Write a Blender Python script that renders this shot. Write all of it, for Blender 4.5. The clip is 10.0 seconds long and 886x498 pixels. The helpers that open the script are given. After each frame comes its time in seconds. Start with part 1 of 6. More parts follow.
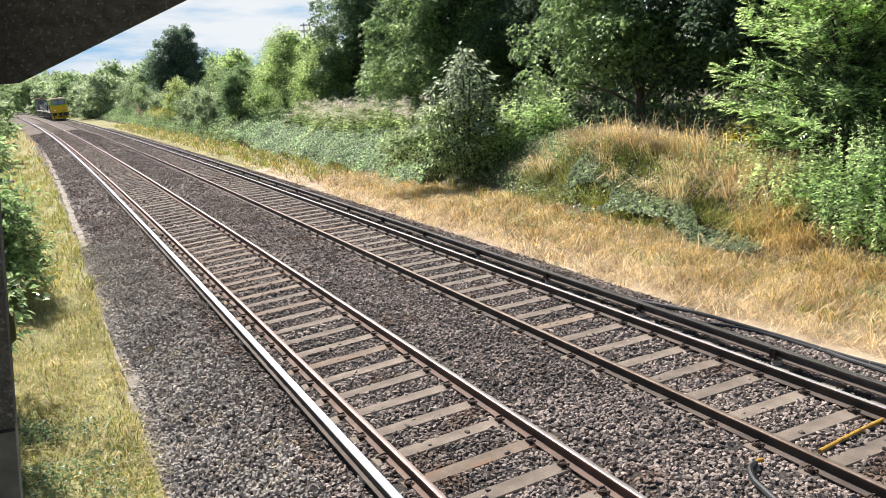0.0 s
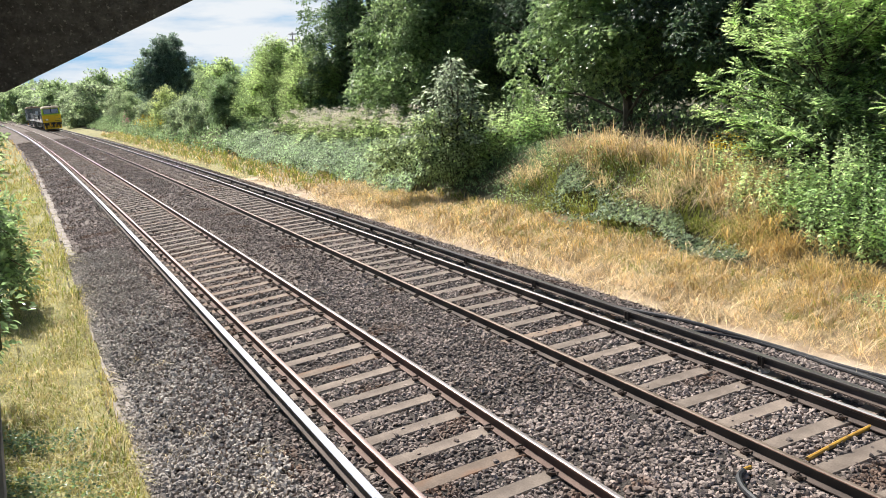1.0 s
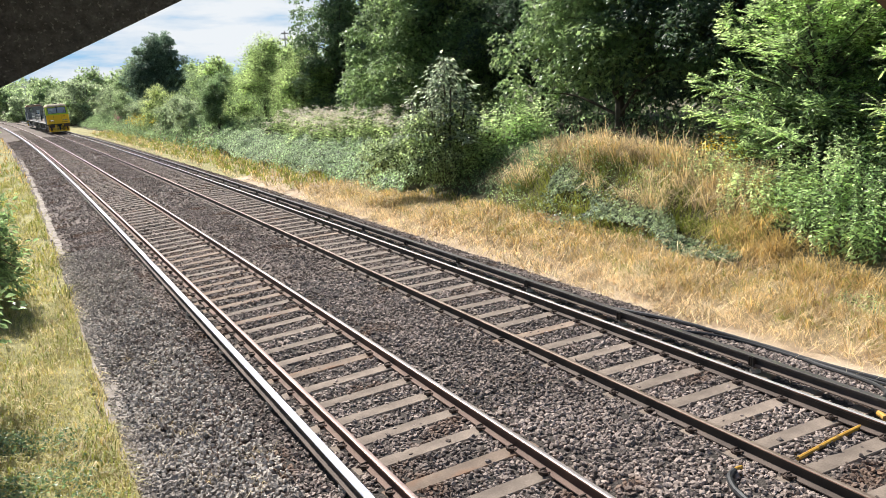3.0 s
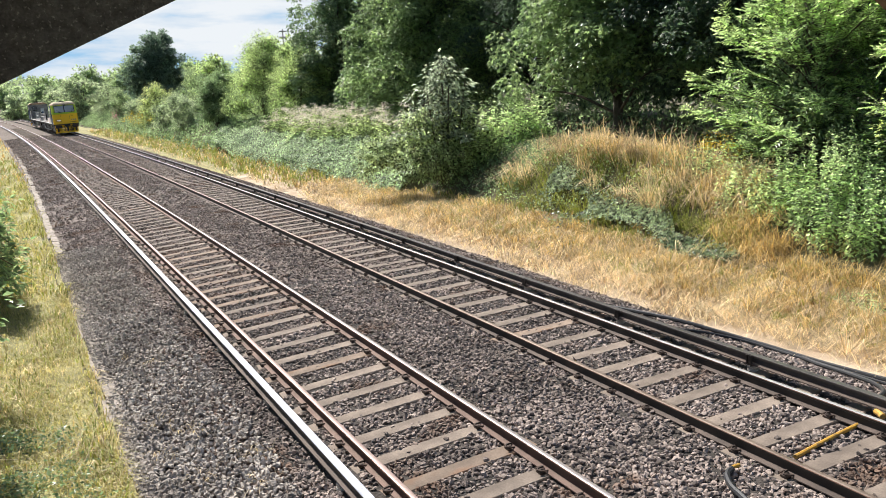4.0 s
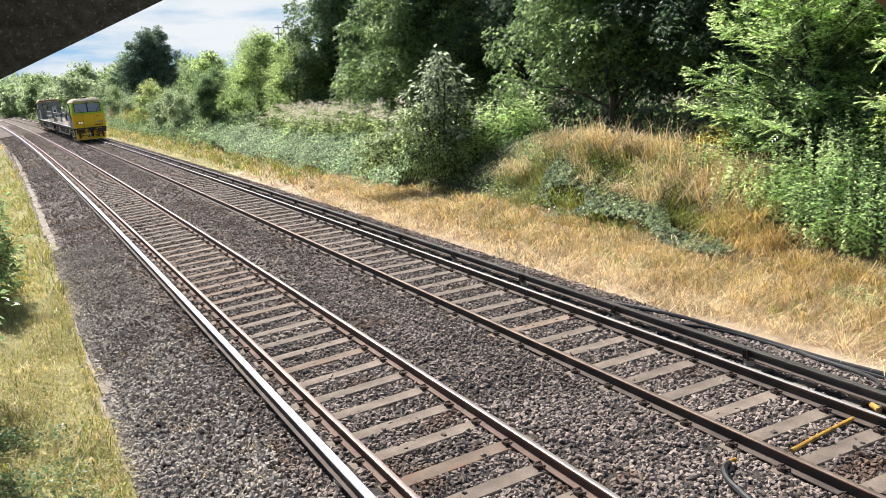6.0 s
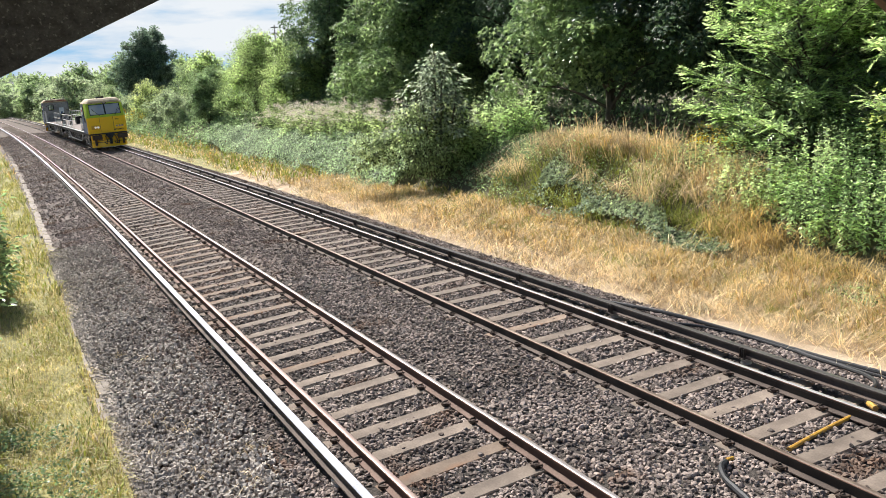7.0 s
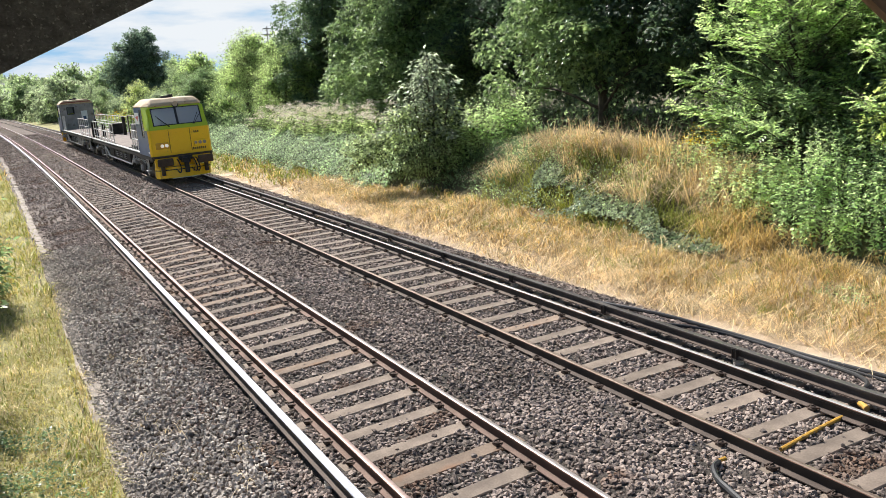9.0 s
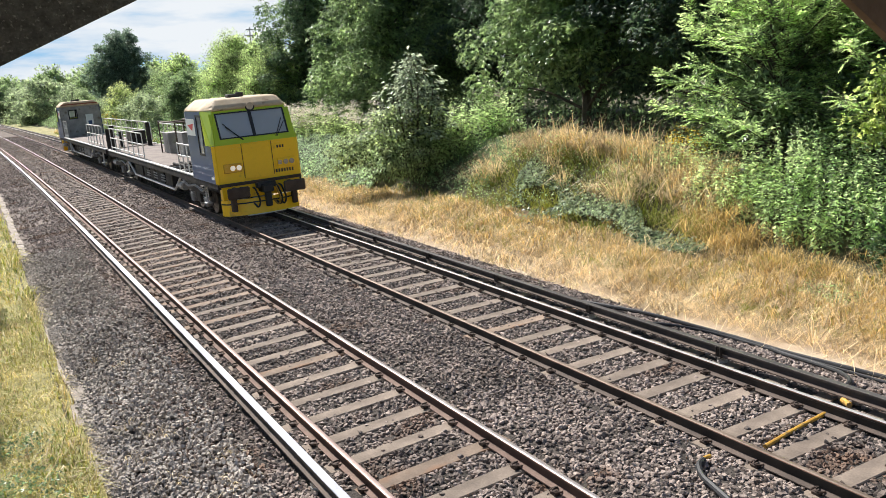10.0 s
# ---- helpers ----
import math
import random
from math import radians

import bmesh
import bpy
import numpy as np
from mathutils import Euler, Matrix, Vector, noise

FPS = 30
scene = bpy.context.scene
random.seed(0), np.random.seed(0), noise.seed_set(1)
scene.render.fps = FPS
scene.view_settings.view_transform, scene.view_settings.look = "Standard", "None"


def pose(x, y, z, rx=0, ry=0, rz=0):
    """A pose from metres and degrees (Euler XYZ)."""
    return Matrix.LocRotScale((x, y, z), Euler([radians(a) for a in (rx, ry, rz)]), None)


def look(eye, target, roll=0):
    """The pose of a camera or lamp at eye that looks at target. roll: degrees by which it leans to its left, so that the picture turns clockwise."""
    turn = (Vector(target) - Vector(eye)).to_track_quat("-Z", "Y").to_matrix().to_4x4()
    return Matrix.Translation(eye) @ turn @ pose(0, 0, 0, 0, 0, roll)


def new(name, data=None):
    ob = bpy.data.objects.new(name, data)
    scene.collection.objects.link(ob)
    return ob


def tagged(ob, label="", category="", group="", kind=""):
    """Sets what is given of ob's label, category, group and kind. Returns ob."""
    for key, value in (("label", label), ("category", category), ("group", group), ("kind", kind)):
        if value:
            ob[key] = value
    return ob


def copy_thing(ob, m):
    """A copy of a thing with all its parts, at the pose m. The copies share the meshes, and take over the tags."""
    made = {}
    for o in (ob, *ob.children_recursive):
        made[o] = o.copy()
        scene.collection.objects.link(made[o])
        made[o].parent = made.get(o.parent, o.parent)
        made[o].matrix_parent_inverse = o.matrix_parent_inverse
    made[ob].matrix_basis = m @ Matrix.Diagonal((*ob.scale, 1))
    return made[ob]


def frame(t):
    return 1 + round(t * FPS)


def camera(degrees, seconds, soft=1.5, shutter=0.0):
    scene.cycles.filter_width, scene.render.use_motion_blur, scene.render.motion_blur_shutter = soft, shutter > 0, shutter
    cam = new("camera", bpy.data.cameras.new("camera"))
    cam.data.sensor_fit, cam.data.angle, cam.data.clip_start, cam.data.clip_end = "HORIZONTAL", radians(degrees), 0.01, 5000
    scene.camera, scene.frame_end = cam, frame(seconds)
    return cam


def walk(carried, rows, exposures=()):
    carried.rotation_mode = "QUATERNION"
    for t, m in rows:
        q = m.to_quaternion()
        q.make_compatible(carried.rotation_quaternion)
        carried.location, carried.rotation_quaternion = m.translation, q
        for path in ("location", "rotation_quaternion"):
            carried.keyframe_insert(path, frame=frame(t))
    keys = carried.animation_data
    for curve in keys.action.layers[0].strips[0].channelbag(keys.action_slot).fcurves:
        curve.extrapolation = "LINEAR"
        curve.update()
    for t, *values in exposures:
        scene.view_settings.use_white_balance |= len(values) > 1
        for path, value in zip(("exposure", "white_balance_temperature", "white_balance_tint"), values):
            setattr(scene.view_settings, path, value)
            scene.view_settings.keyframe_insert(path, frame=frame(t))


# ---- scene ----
CX, CH = -3.871, 3.941
cam = camera(55.64, 10.0, soft=0.5)
walk(cam, [
    (0, pose(CX, 0, CH, 78.482, 2.679, -25.764)),
    (0.5, pose(CX, 0, CH, 78.991, 2.526, -26.255)),
    (1, pose(CX, 0, CH, 79.035, 2.630, -26.532)),
    (1.5, pose(CX, 0, CH, 79.047, 2.627, -26.700)),
    (2, pose(CX, 0, CH, 79.038, 2.558, -26.830)),
    (2.5, pose(CX, 0, CH, 79.028, 2.476, -26.941)),
    (4, pose(CX, 0, CH, 78.887, 2.369, -27.159)),
    (4.5, pose(CX, 0, CH, 78.797, 2.398, -27.225)),
    (5, pose(CX, 0, CH, 78.708, 2.455, -27.282)),
    (5.5, pose(CX, 0, CH, 78.641, 2.509, -27.339)),
    (7, pose(CX, 0, CH, 78.566, 2.647, -27.658)),
    (7.5, pose(CX, 0, CH, 78.576, 2.671, -27.760)),
    (8, pose(CX, 0, CH, 78.576, 2.669, -27.842)),
    (8.5, pose(CX, 0, CH, 78.591, 2.627, -27.949)),
    (9, pose(CX, 0, CH, 78.631, 2.625, -28.142)),
    (9.5, pose(CX, 0, CH, 78.653, 2.662, -28.475)),
    (10, pose(CX, 0, CH, 78.620, 2.799, -29.224)),
], exposures=[(0, 0.75), (10, 0.75)])

# ---- daylight ----
SUN = Vector((-0.17, 0.90, 1.0)).normalized()
world = bpy.data.worlds.new("world")
scene.world = world
world.use_nodes = True
wn = world.node_tree.nodes
sky = wn.new("ShaderNodeTexSky")
sky.sky_type, sky.sun_disc = "NISHITA", False
sky.sun_elevation = math.asin(SUN.z)
sky.sun_rotation = math.atan2(SUN.x, SUN.y)
world.node_tree.links.new(sky.outputs[0], wn["Background"].inputs[0])
wn["Background"].inputs[1].default_value = 0.074
sun = new("sun", bpy.data.lights.new("sun", "SUN"))
sun.data.energy, sun.data.angle, sun.data.color = 5.0, radians(0.5), (1.0, 0.955, 0.90)
sun.matrix_basis = look((0, 0, 60), Vector((0, 0, 60)) - SUN)


# ---- materials ----
def mat(name, low, high, rough=0.8, metal=0.0, coarse=1.5, fine=40.0, bump=0.3, depth=0.01, island=0.0, each=0.0,
        glow=None, thin=0.0, thin_tint=(1, 1, 1), stain=None, coat=0.0, grain=0.38):
    """Two-scale procedural surface: broad blotches from low to high, fine grain, relief and optional stains."""
    m = bpy.data.materials.new(name)
    m.use_nodes = True
    t = m.node_tree
    n, link = t.nodes, t.links.new
    b = n["Principled BSDF"]
    place = n.new("ShaderNodeTexCoord")
    big, small = n.new("ShaderNodeTexNoise"), n.new("ShaderNodeTexNoise")
    for tex, size, octaves in ((big, coarse, 5), (small, fine, 3)):
        tex.inputs["Scale"].default_value, tex.inputs["Detail"].default_value = size, octaves
        link(place.outputs["Object"], tex.inputs["Vector"])
    ramp = n.new("ShaderNodeValToRGB")
    ramp.color_ramp.elements[0].position, ramp.color_ramp.elements[1].position = 0.32, 0.68
    ramp.color_ramp.elements[0].color, ramp.color_ramp.elements[1].color = (*low, 1), (*high, 1)
    link(big.outputs["Fac"], ramp.inputs["Fac"])
    value = n.new("ShaderNodeMapRange")
    value.inputs["To Min"].default_value, value.inputs["To Max"].default_value = 1 - grain, 1 + grain
    link(small.outputs["Fac"], value.inputs["Value"])
    tone = n.new("ShaderNodeHueSaturation")
    link(ramp.outputs["Color"], tone.inputs["Color"])
    strength = value.outputs["Result"]
    for amount, node, out in ((island, "ShaderNodeNewGeometry", "Random Per Island"), (each, "ShaderNodeObjectInfo", "Random")):
        if amount:
            spread = n.new("ShaderNodeMapRange")
            spread.inputs["To Min"].default_value, spread.inputs["To Max"].default_value = 1 - amount, 1 + amount
            link(n.new(node).outputs[out], spread.inputs["Value"])
            times = n.new("ShaderNodeMath")
            times.operation = "MULTIPLY"
            link(strength, times.inputs[0])
            link(spread.outputs["Result"], times.inputs[1])
            strength = times.outputs[0]
    link(strength, tone.inputs["Value"])
    colour = tone.outputs["Color"]
    if stain:
        tint, size, edge = stain
        spots, cut, over = n.new("ShaderNodeTexNoise"), n.new("ShaderNodeMapRange"), n.new("ShaderNodeMix")
        spots.inputs["Scale"].default_value, spots.inputs["Detail"].default_value = size, 6
        link(place.outputs["Object"], spots.inputs["Vector"])
        cut.inputs["From Min"].default_value, cut.inputs["From Max"].default_value = edge, edge + 0.12
        link(spots.outputs["Fac"], cut.inputs["Value"])
        over.data_type = "RGBA"
        over.inputs[7].default_value = (*tint, 1)
        link(cut.outputs["Result"], over.inputs[0])
        link(colour, over.inputs[6])
        colour = over.outputs[2]
    link(colour, b.inputs["Base Color"])
    b.inputs["Roughness"].default_value, b.inputs["Metallic"].default_value = rough, metal
    b.inputs["Coat Weight"].default_value = coat
    if bump:
        relief = n.new("ShaderNodeBump")
        relief.inputs["Strength"].default_value, relief.inputs["Distance"].default_value = bump, depth
        link(small.outputs["Fac"], relief.inputs["Height"])
        link(relief.outputs["Normal"], b.inputs["Normal"])
    if glow:
        b.inputs["Emission Color"].default_value, b.inputs["Emission Strength"].default_value = (*glow[0], 1), glow[1]
    if thin:
        back, mix, tinted = n.new("ShaderNodeBsdfTranslucent"), n.new("ShaderNodeMixShader"), n.new("ShaderNodeMix")
        tinted.data_type, tinted.blend_type = "RGBA", "MULTIPLY"
        tinted.inputs[0].default_value, tinted.inputs[7].default_value = 1, (*thin_tint, 1)
        link(colour, tinted.inputs[6])
        link(tinted.outputs[2], back.inputs["Color"])
        mix.inputs[0].default_value = thin
        link(b.outputs[0], mix.inputs[1])
        link(back.outputs[0], mix.inputs[2])
        link(mix.outputs[0], n["Material Output"].inputs["Surface"])
    return m


def leaf_mat(name, low, high, rough=0.5, thin=0.4, jitter=0.55, coarse=0.5):
    return mat(name, low, high, rough, coarse=coarse, fine=9, bump=0, island=jitter, thin=thin, thin_tint=(2.45, 2.25, 2.05))


def glass_mat(name, tint):
    m = bpy.data.materials.new(name)
    m.use_nodes = True
    b = m.node_tree.nodes["Principled BSDF"]
    b.inputs["Base Color"].default_value = (*tint, 1)
    b.inputs["Roughness"].default_value, b.inputs["Transmission Weight"].default_value, b.inputs["IOR"].default_value = 0.06, 0.58, 1.45
    return m


EARTH = mat("leaf_litter", (0.06, 0.055, 0.025), (0.11, 0.095, 0.04), 0.95, coarse=0.6, fine=30, bump=0.6, depth=0.03)
THATCH = mat("dry_thatch", (0.40, 0.29, 0.19), (0.63, 0.51, 0.37), 0.95, coarse=0.9, fine=45, bump=0.8, depth=0.03, stain=((0.25, 0.19, 0.12), 1.3, 0.55))
THATCH_GREEN = mat("green_thatch", (0.20, 0.185, 0.075), (0.39, 0.355, 0.16), 0.95, coarse=1.2, fine=45, bump=0.8, depth=0.03)
FAR_BED = mat("far_ballast", (0.095, 0.074, 0.060), (0.19, 0.150, 0.124), 0.95, coarse=0.8, fine=12, bump=1.0, depth=0.05)
STONE = mat("ballast_stone", (0.165, 0.131, 0.110), (0.325, 0.262, 0.224), 0.9, coarse=0.7, fine=60, bump=0.5, island=0.62, stain=((0.17, 0.105, 0.07), 0.9, 0.56))
GRIT = mat("pale_grit", (0.27, 0.235, 0.20), (0.46, 0.41, 0.355), 0.95, coarse=0.9, fine=60, bump=0.3, island=0.4)
# much darker than the stones: shade in the gaps is painted into the bed
BED_SHADE = mat("ballast_bed_gap_shade", (0.03, 0.025, 0.02), (0.07, 0.057, 0.048), 0.95, coarse=0.8, fine=24, bump=1.0, depth=0.05)
SLEEPER = mat("sleeper_concrete", (0.135, 0.105, 0.082), (0.245, 0.195, 0.152), 0.9, coarse=3, fine=45, bump=0.5, depth=0.004, each=0.16, stain=((0.20, 0.115, 0.065), 1.1, 0.58))
SLEEPER_RUST = mat("sleeper_rusty", (0.15, 0.11, 0.08), (0.25, 0.185, 0.135), 0.9, coarse=3, fine=45, bump=0.5, depth=0.004, each=0.2, stain=((0.19, 0.10, 0.055), 1.1, 0.5))
RUST = mat("rail_rust", (0.085, 0.042, 0.026), (0.19, 0.10, 0.065), 0.75, 0.2, coarse=2, fine=70, bump=0.35, depth=0.003)
# near-black steel tone: grime and painted shade together
GRIME_SHADE = mat("rail_dark_web", (0.018, 0.014, 0.012), (0.05, 0.038, 0.03), 0.6, 0.3, coarse=2, fine=60, bump=0.3, depth=0.003)
# red-brown web with the shadow below the rail head in its colour
WEB_SHADE = mat("rail_brown_shaded_web", (0.045, 0.022, 0.015), (0.10, 0.05, 0.034), 0.75, 0.1, coarse=2, fine=60, bump=0.3, depth=0.003)
POLISH = mat("rail_running_band", (0.38, 0.33, 0.31), (0.56, 0.50, 0.48), 0.36, 0.6, coarse=1.2, fine=30, bump=0.04, depth=0.002)
POLISH_BRIGHT = mat("rail_bright_band", (0.58, 0.55, 0.53), (0.74, 0.71, 0.69), 0.33, 0.6, coarse=1.2, fine=30, bump=0.04, depth=0.002)
POLISH_DULL = mat("rail_dull_band", (0.27, 0.19, 0.165), (0.42, 0.315, 0.28), 0.5, 0.4, coarse=1.2, fine=30, bump=0.06, depth=0.002)
CONDUCT = mat("conductor_top", (0.32, 0.33, 0.38), (0.47, 0.48, 0.54), 0.48, 0.8, coarse=1.0, fine=25, bump=0.04, depth=0.002)
CONDUCT_DARK = mat("conductor_dull_top", (0.10, 0.092, 0.088), (0.19, 0.175, 0.168), 0.42, 0.6, coarse=1.0, fine=25, bump=0.05, depth=0.002)
CONDUCT_SIDE = mat("conductor_side", (0.03, 0.026, 0.024), (0.075, 0.06, 0.052), 0.7, 0.3, coarse=2, fine=60, bump=0.3, depth=0.003)
FOOT = mat("rail_foot_dust", (0.135, 0.085, 0.065), (0.235, 0.155, 0.12), 0.85, 0.0, coarse=2, fine=60, bump=0.3, depth=0.003)
FOOT_GREY = mat("far_rail_foot", (0.060, 0.043, 0.034), (0.125, 0.090, 0.072), 0.8, 0.1, coarse=2, fine=60, bump=0.3, depth=0.003)
TREAD_BROWN = mat("far_rail_brown_head", (0.17, 0.125, 0.095), (0.30, 0.23, 0.18), 0.45, 0.4, coarse=1.5, fine=40, bump=0.1, depth=0.002)
CLIP = mat("clip_iron", (0.03, 0.022, 0.018), (0.085, 0.055, 0.04), 0.7, 0.4, coarse=9, fine=90, bump=0.3, depth=0.002)
PORCELAIN = mat("insulator_glaze", (0.30, 0.28, 0.25), (0.5, 0.47, 0.42), 0.4, coarse=5, fine=40, bump=0.1, each=0.3)
KERB = mat("kerb_concrete", (0.25, 0.215, 0.18), (0.39, 0.335, 0.29), 0.92, coarse=2.5, fine=50, bump=0.6, depth=0.006, each=0.15, stain=((0.17, 0.14, 0.10), 1.6, 0.56))
RUBBER = mat("cable_rubber", (0.012, 0.012, 0.013), (0.03, 0.03, 0.032), 0.55, coarse=4, fine=80, bump=0.1)
ORANGE = mat("conduit_yellow", (0.42, 0.22, 0.03), (0.58, 0.33, 0.045), 0.6, coarse=5, fine=60, bump=0.15, stain=((0.2, 0.13, 0.06), 7, 0.52))
SOOT = mat("bridge_dark_paint", (0.075, 0.068, 0.06), (0.15, 0.135, 0.12), 0.85, 0.0, coarse=110, fine=420, bump=0.8, depth=0.003, stain=((0.32, 0.29, 0.25), 330, 0.58), grain=0.6)
SOOT_RUST = mat("bridge_brown_paint", (0.13, 0.075, 0.045), (0.2, 0.12, 0.08), 0.8, 0.0, coarse=6, fine=60, bump=0.5, depth=0.004)
SLAB = mat("bridge_concrete", (0.22, 0.205, 0.18), (0.36, 0.335, 0.30), 0.9, coarse=6, fine=60, bump=0.5, depth=0.004, stain=((0.05, 0.045, 0.035), 9, 0.56))
MOSS = mat("moss", (0.05, 0.055, 0.015), (0.12, 0.115, 0.03), 0.95, coarse=12, fine=90, bump=0.8)
POLE = mat("weathered_pole", (0.26, 0.25, 0.24), (0.38, 0.365, 0.35), 0.9, coarse=4, fine=30, bump=0.3)
BARK = mat("bark", (0.05, 0.04, 0.03), (0.11, 0.09, 0.068), 0.95, coarse=4, fine=30, bump=0.8, depth=0.02)


# ---- the line of the railway: s metres along it, o metres to its right ----
K, DK, SP, GAUGE = 3.19e-4, -3.38e-7, 3.603, 1.505
CANT_A, CANT_B, LIFT = 0.117, 0.061, 0.041


def turn(s):
    return K * s + DK * s * s / 2


def along(s, o):
    th = turn(s)
    return -(K * s ** 2 / 2 + DK * s ** 3 / 6) + o * np.cos(th), s + o * np.sin(th)


def level(o):
    """Height of the plane through the rail tops of the track that lies nearest to o."""
    return np.where(o < SP / 2, o * CANT_A / GAUGE, LIFT + (o - SP) * CANT_B / GAUGE)


def ease(a, b, x):
    t = np.clip((x - a) / (b - a), 0, 1)
    return t * t * (3 - 2 * t)


def ripple(s, o):
    return 0.5 * np.sin(s * 0.83 + o * 0.6) * np.cos(o * 1.1 - s * 0.31) + 0.5 * np.sin(s * 0.37 - o * 1.7 + 1.3)


def ground_z(s, o):
    s, o = np.asarray(s, float), np.asarray(o, float)
    z = -0.33 + 0.2 * ease(-3.3, -6, o) + 1.3 * ease(-6.5, -13, o) + 0.16 * ease(6.4, 8.6, o)
    z = z + 1.45 * ease(8.6, 12.0, o) * (0.55 + 0.45 * ease(9, 14, s)) + 0.6 * ease(12, 20, o)
    z = z + 0.8 * np.exp(-((s - 19.5) / 3.4) ** 2 - ((o - 10.9) / 1.5) ** 2)
    z = z + 0.2 * ripple(s * 1.2, o * 1.5) * np.exp(-((s - 18.5) / 3.8) ** 2 - ((o - 11) / 1.3) ** 2)
    z = z + 0.07 * ripple(s, o) * ease(0, 2, np.maximum(-3.4 - o, o - 6.8))
    z = z - 0.3 * (ease(-3.25, -2.8, o) - ease(5.9, 6.3, o))
    return z + 9 * ease(250, 900, np.hypot(s, o))


def bed_z(s, o):
    return np.interp(o, (-3.2, -2.6, -1.75, -1.25, -0.88, 0.86, 1.1, 1.35, 1.95, 2.5, 2.75, 4.46, 4.95, 5.5, 6.35),
                     (-0.42, -0.37, -0.30, -0.225, -0.245, -0.125, -0.055, -0.055, -0.12, -0.13, -0.178, -0.115, -0.10, -0.11, -0.36)) + 0.008 * ripple(s * 3, o * 3)


# ---- mesh helpers ----
def raw_mesh(name, verts, tris, smooth=False):
    """A mesh from numpy arrays of places (n, 3) and triangles (m, 3)."""
    verts, tris = np.ascontiguousarray(verts, np.float32), np.ascontiguousarray(tris, np.int32)
    me = bpy.data.meshes.new(name)
    me.vertices.add(len(verts))
    me.vertices.foreach_set("co", verts.ravel())
    me.loops.add(3 * len(tris))
    me.loops.foreach_set("vertex_index", tris.ravel())
    me.polygons.add(len(tris))
    me.polygons.foreach_set("loop_start", np.arange(0, 3 * len(tris), 3, dtype=np.int32))
    me.polygons.foreach_set("use_smooth", np.full(len(tris), smooth))
    me.update(calc_edges=True)
    return me


def attach(ob, parent, label=""):
    if parent:
        ob.parent = parent
    return tagged(ob, label)


def part(name, bm, material, parent, label=""):
    me = bpy.data.meshes.new(name)
    bm.to_mesh(me)
    bm.free()
    me.materials.append(material)
    return attach(new(name, me), parent, label)


def stuff_part(name, verts, tris, material, parent=None, label="", smooth=False):
    me = raw_mesh(name, verts, tris, smooth)
    me.materials.append(material)
    return attach(new(name, me), parent, label)


def block(bm, x0, x1, y0, y1, z0, z1, soft=0.0):
    """Adds a box, its edges rounded by soft metres."""
    made = bmesh.ops.create_cube(bm, size=1, matrix=Matrix.LocRotScale(((x0 + x1) / 2, (y0 + y1) / 2, (z0 + z1) / 2), None, (x1 - x0, y1 - y0, z1 - z0)))
    if soft:
        edges = {e for v in made["verts"] for e in v.link_edges}
        bmesh.ops.bevel(bm, geom=list(edges), offset=soft, segments=1, affect="EDGES")
    return bm


def boxes(*rows, soft=0.0):
    bm = bmesh.new()
    for r in rows:
        block(bm, *r, soft=soft)
    return bm


def slab(bm, points, thick):
    """Adds a flat plate with that outline, thick metres deep against its normal."""
    v = [Vector(p) for p in points]
    n = (v[1] - v[0]).cross(v[2] - v[0]).normalized() * thick
    top, low = [bm.verts.new(p) for p in v], [bm.verts.new(p - n) for p in v]
    bm.faces.new(top)
    bm.faces.new(low[::-1])
    for i in range(len(v)):
        j = (i + 1) % len(v)
        bm.faces.new((top[j], top[i], low[i], low[j]))
    return bm


def plates(*rows):
    bm = bmesh.new()
    for points, thick in rows:
        slab(bm, points, thick)
    bmesh.ops.recalc_face_normals(bm, faces=bm.faces)
    return bm


def curtain(line, z0, z1, back, thick):
    """An upright sheet that follows a line of x and y, its top set back."""
    bm, rings = bmesh.new(), []
    for x, y in line:
        rings.append([bm.verts.new(p) for p in ((x, y, z0), (x, y + back, z1), (x, y + back + thick, z1), (x, y + thick, z0))])
    for a, b in zip(rings, rings[1:]):
        for i in range(4):
            bm.faces.new((a[i], b[i], b[(i + 1) % 4], a[(i + 1) % 4]))
    bm.faces.new(rings[0])
    bm.faces.new(rings[-1][::-1])
    return bm


def rod(bm, a, b, r, sides=8, r2=None):
    a, b = Vector(a), Vector(b)
    m = Matrix.Translation((a + b) / 2) @ (b - a).to_track_quat("Z", "Y").to_matrix().to_4x4()
    bmesh.ops.create_cone(bm, cap_ends=True, segments=sides, radius1=r, radius2=r if r2 is None else r2, depth=(b - a).length, matrix=m)
    return bm


def rods(rows, r, sides=6):
    bm = bmesh.new()
    for a, b in rows:
        rod(bm, a, b, r, sides)
    return bm


def pipe(bm, points, r, sides=8):
    """A bent round pipe through the points."""
    pts = [Vector(p) for p in points]
    rings = []
    for i, p in enumerate(pts):
        way = (pts[min(i + 1, len(pts) - 1)] - pts[max(i - 1, 0)]).normalized()
        q = way.to_track_quat("Z", "Y")
        rings.append([bm.verts.new(p + q @ Vector((r * math.cos(a), r * math.sin(a), 0))) for a in (2 * math.pi * k / sides for k in range(sides))])
    for low, high in zip(rings, rings[1:]):
        for k in range(sides):
            bm.faces.new((low[k], low[(k + 1) % sides], high[(k + 1) % sides], high[k]))
    bm.faces.new(rings[0][::-1])
    bm.faces.new(rings[-1])
    return bm


